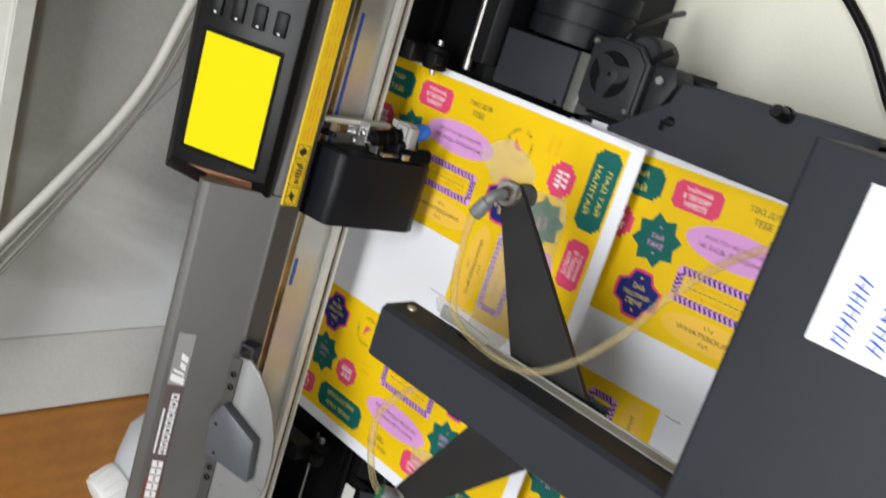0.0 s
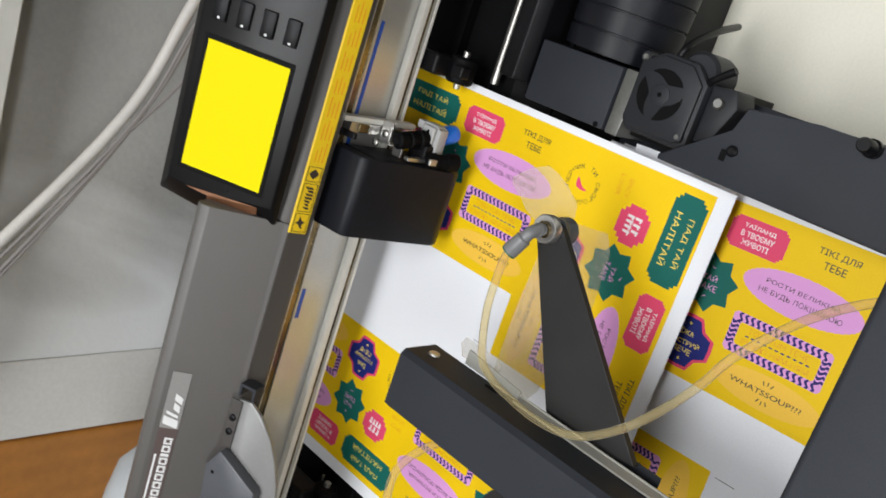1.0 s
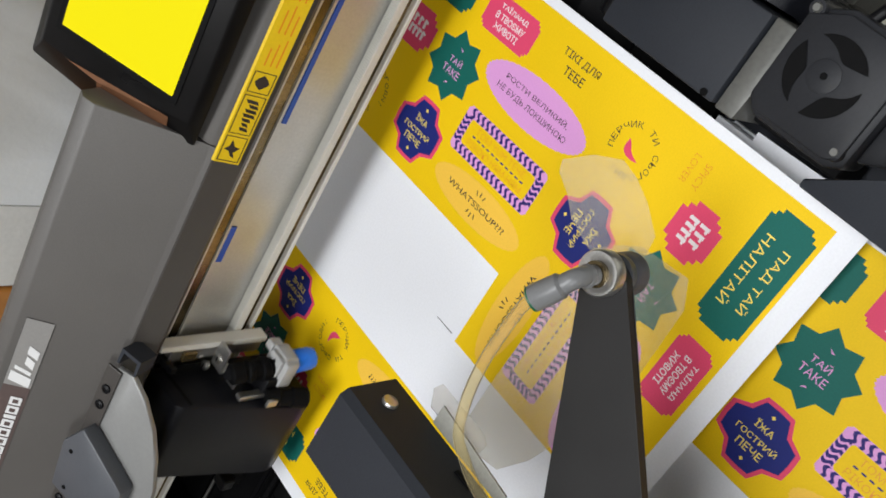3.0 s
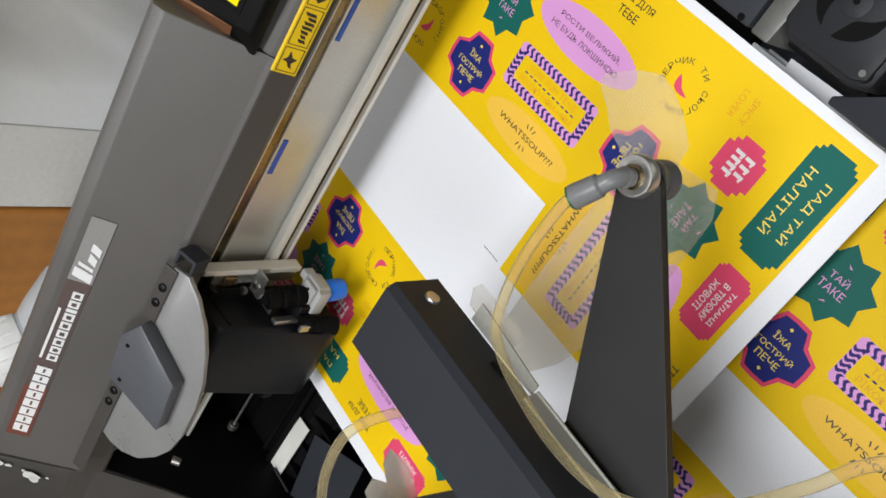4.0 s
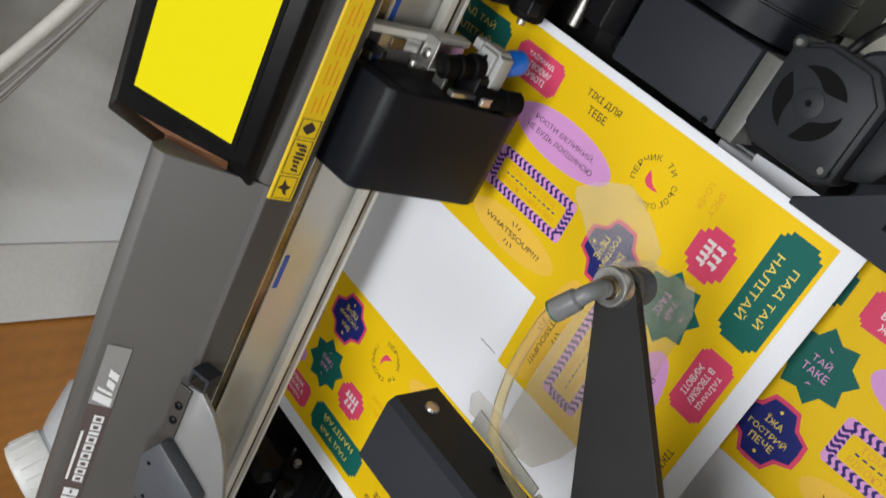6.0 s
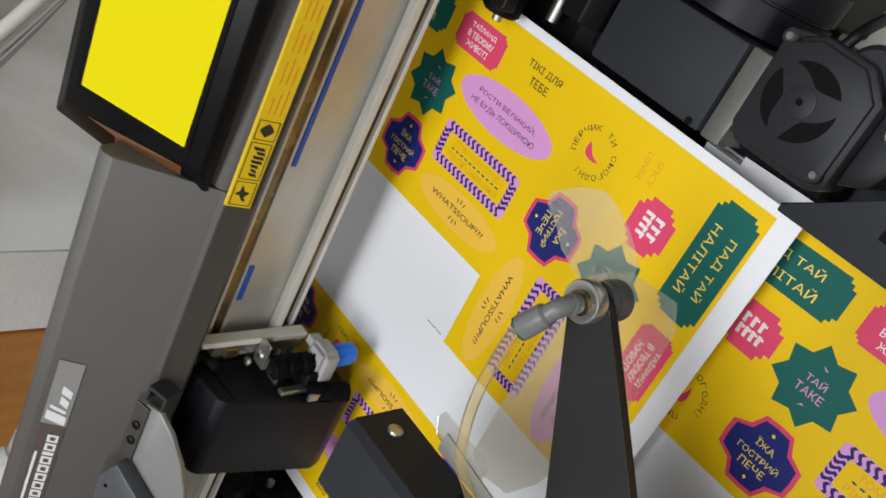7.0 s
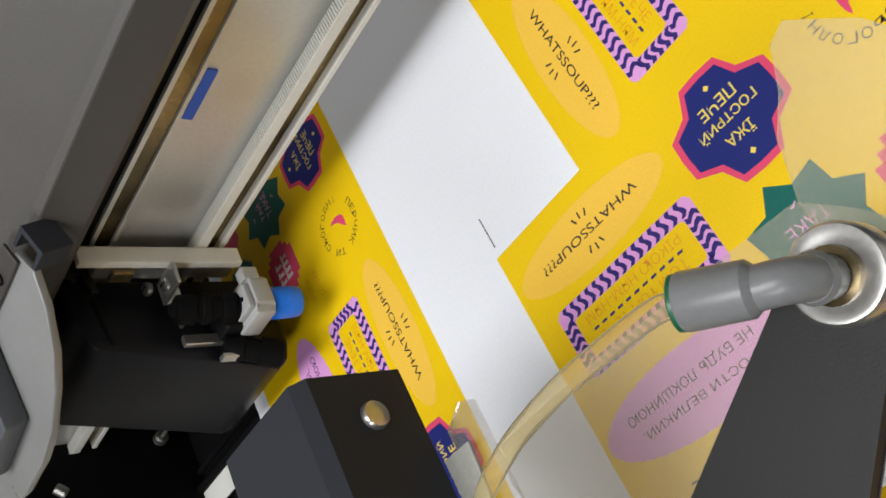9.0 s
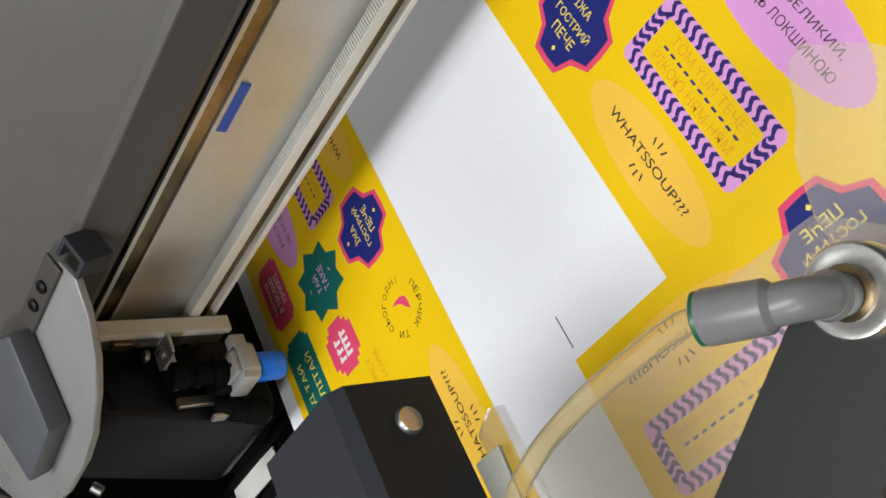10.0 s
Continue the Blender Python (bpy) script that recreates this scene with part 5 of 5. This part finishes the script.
# ---------------- the cutting carriage ----------------
def carriage():
    c = thing("cutting_carriage", (0.0, 0.76, 0.06), "black cutting carriage with a blade holder on the rail", "carriage")
    # cover: lies on the far side of the blade holder
    x0, x1 = -0.0735, -0.0200
    prof = [(0.7725, 0.0965), (0.7460, 0.0930), (0.7425, 0.0895), (0.7290, 0.0230), (0.7320, 0.0150), (0.7400, 0.0120), (0.7725, 0.0120)]
    part("cover", prism(prof, "x", x0, x1, 0.0022), BLACKSOFT, c, "black moulded carriage cover", True)
    part("cover_seam", prism([(0.7700, 0.0885), (0.7440, 0.0850), (0.7437, 0.0838), (0.7700, 0.0872)], "x", x0 + 0.004, x1 + 0.0004), DEEP, c)
    plate_ob = part("mounting_plate", box(-0.0040, -0.0005, 0.7660, 0.7735, 0.0330, 0.0970, 0.0005), WHITEPL, c, "off-white carriage plate")
    part("plate_flange", box(-0.0110, -0.0042, 0.7665, 0.7735, 0.0350, 0.0900, 0.0004), ZINC, plate_ob, "steel flange")
    part("bracket", box(-0.0125, 0.0010, 0.7560, 0.7655, 0.0625, 0.0640, 0.0003), ZINC, c, "bright steel bracket")
    part("bracket_fold", box(-0.0140, -0.0126, 0.7560, 0.7655, 0.0560, 0.0640, 0.0003), ZINC, c)
    for x, y, z in ((-0.0150, 0.7645, 0.0690), (-0.0075, 0.7610, 0.0655)):
        sc = part("bracket_screw", lathe((x, y, z - 0.0030), (x, y, z), ((0, 0.0021), (0.3, 0.0027), (0.75, 0.0027), (1, 0.0016)), 14), STEEL, c, "shiny screw head", True)
        part("screw_slot", box(x - 0.0016, x + 0.0016, y - 0.0003, y + 0.0003, z - 0.0001, z + 0.0002), DEEP, sc)
    part("belt_clip", box(-0.0100, -0.0045, 0.7640, 0.7664, 0.0760, 0.0840, 0.0005), GOLD, c, "brass roller clip")
    part("end_hook", prism([(0.7690, 0.1010), (0.7725, 0.1010), (0.7725, 0.0900), (0.7600, 0.0880), (0.7600, 0.0910), (0.7690, 0.0930)], "x", -0.0140, -0.0100, 0.0005), BLACK, c, "black hook at the cover's end")
    holder = part("blade_holder", lathe((-0.0085, 0.7500, 0.0635), (-0.0032, 0.7468, 0.0300), ((0, 0.0042), (0.03, 0.0056), (0.20, 0.0058), (0.22, 0.0050), (0.27, 0.0050), (0.29, 0.0060), (0.36, 0.0060), (0.38, 0.0052), (0.50, 0.0052), (0.52, 0.0066), (0.62, 0.0066), (0.64, 0.0058), (0.95, 0.0058), (1, 0.0050)), 28), DEEP, c, "black ribbed blade holder", True)
    part("holder_bore", lathe((-0.0086, 0.7501, 0.0634), (-0.0084, 0.7500, 0.0641), ((0, 0.0028), (1, 0.0028)), 16), BLACK, holder)
    clamp = part("holder_clamp", prism([(-0.0115, 0.7385), (0.0048, 0.7385), (0.0048, 0.7420), (0.0066, 0.7420), (0.0066, 0.7530), (0.0040, 0.7560), (-0.0070, 0.7560), (-0.0070, 0.7535), (-0.0115, 0.7535)], "z", 0.0305, 0.0385, 0.0008), CLAMPGREY, c, "light grey stepped clamp", True)
    part("clamp_lid", box(-0.0060, 0.0050, 0.7415, 0.7520, 0.0385, 0.0412, 0.0006), CLAMPGREY, clamp)
    part("clamp_ear", box(0.0010, 0.0062, 0.7535, 0.7590, 0.0330, 0.0400, 0.0006), CLAMPGREY, clamp)
    part("clamp_screw", lathe((0.0015, 0.7468, 0.0411), (0.0015, 0.7468, 0.0418), ((0, 0.0011), (1, 0.0009)), 12), DEEP, clamp)
    part("clamp_pin", lathe((-0.0088, 0.7450, 0.0384), (-0.0088, 0.7450, 0.0396), ((0, 0.0012), (1, 0.0010)), 12), ZINC, clamp)
    part("clamp_slide", box(-0.0195, -0.0105, 0.7490, 0.7570, 0.0560, 0.0575, 0.0003), ZINC, c, "bright steel slide")
    part("slide_rail", box(-0.0185, -0.0160, 0.7395, 0.7440, 0.0340, 0.0590, 0.0004), ZINC, c, "bright steel rail")
    part("holder_base", box(-0.0200, -0.0070, 0.7400, 0.7560, 0.0300, 0.0450, 0.0020), BLACK, c, "", True)
    part("blue_cap", lathe((-0.0008, 0.7460, 0.0303), (0.0030, 0.7442, 0.0165), ((0, 0.0058), (0.15, 0.0064), (0.75, 0.0063), (0.93, 0.0055), (1, 0.0040)), 28), BLUE, c, "bright blue blade cap", True)
    noz = part("black_nozzle", lathe((-0.0165, 0.7385, 0.0440), (-0.0130, 0.7300, 0.0225), ((0, 0.0050), (0.3, 0.0056), (0.34, 0.0047), (0.6, 0.0047), (0.62, 0.0058), (0.96, 0.0058), (1, 0.0048)), 22), DEEP, c, "black pen nozzle", True)
    part("nozzle_bore", lathe((-0.0131, 0.7302, 0.0229), (-0.0130, 0.7299, 0.0222), ((0, 0.0030), (1, 0.0030)), 14), BLACK, noz)
    part("spring_clip", box(-0.0175, -0.0135, 0.7315, 0.7335, 0.0400, 0.0470, 0.0004), ZINC, c)
    return c


CARRIAGE = carriage()


# ---------------- what moves ----------------
def motions():
    feed = ((0.0, 0.5759), (0.3, 0.5650), (0.5, 0.5613), (0.6, 0.5553), (0.8, 0.5507), (1.0, 0.5524), (1.2, 0.5671), (1.5, 0.5765), (1.6, 0.5794), (1.7, 0.5770), (1.8, 0.5687), (1.9, 0.5500), (2.0, 0.5463), (2.2, 0.5404), (2.8, 0.5579), (3.3, 0.5777), (3.5, 0.5742), (3.6, 0.5739), (3.8, 0.5637), (4.0, 0.5601), (4.2, 0.5631), (4.4, 0.5636), (4.5, 0.5748), (4.8, 0.5858), (5.0, 0.5864), (5.3, 0.5871), (5.4, 0.5906), (5.5, 0.5931), (5.6, 0.5933), (5.7, 0.5811), (5.8, 0.5640), (5.9, 0.5629), (6.0, 0.5626), (6.1, 0.5736), (6.2, 0.5925), (6.7, 0.5910), (7.3, 0.5818), (7.4, 0.5736), (7.5, 0.5654), (7.6, 0.5656), (7.7, 0.5667), (7.8, 0.5748), (7.9, 0.5798), (8.0, 0.5861), (8.1, 0.5946), (8.3, 0.5937), (8.5, 0.5948), (8.6, 0.5959), (8.7, 0.5803), (8.8, 0.5753), (8.9, 0.5830), (9.0, 0.5844), (9.1, 0.5844), (9.2, 0.5871), (9.3, 0.5890), (9.4, 0.5935), (9.5, 0.5924), (9.6, 0.5882), (9.7, 0.5477), (9.8, 0.5450), (10.0, 0.5460))
    walk(SHEET, [(t, pose(0, y, 0)) for t, y in feed])
    slide = ((0.0, 0.1125), (0.3, 0.1150), (0.6, 0.1070), (1.0, 0.1255), (1.4, 0.1240), (1.5, 0.0980), (1.6, 0.0760), (1.7, 0.0630), (1.8, 0.0605), (2.0, 0.0700), (2.2, 0.0915), (2.6, 0.0309), (3.0, -0.0682), (3.3, -0.0925), (3.5, -0.0815), (3.7, -0.0780), (4.0, -0.0815), (4.5, -0.0970), (4.7, -0.0887), (4.8, -0.0770), (4.9, -0.0300), (5.0, 0.0110), (5.1, 0.0740), (5.2, 0.1300), (5.3, 0.1430), (5.4, 0.1450), (5.5, 0.1500), (5.7, 0.1580), (6.0, 0.1395), (6.2, 0.1370), (6.5, 0.0808), (6.9, -0.0281), (7.3, -0.0560), (7.4, -0.0610), (7.5, -0.0510), (7.6, -0.0415), (7.7, -0.0470), (7.8, -0.0295), (7.9, -0.0260), (8.0, -0.0325), (8.1, -0.0358), (8.2, -0.0470), (8.3, -0.0603), (8.4, -0.0865), (8.5, -0.0788), (8.6, -0.0639), (8.7, -0.0690), (8.9, -0.0733), (9.0, -0.0839), (9.2, -0.0892), (9.3, -0.1167), (9.4, -0.1131), (9.5, -0.1085), (9.7, -0.1097), (9.8, -0.1143), (9.9, -0.1229), (10.0, -0.1270))
    walk(CARRIAGE, [(t, pose(x, 0.76, 0.06)) for t, x in slide])


motions()
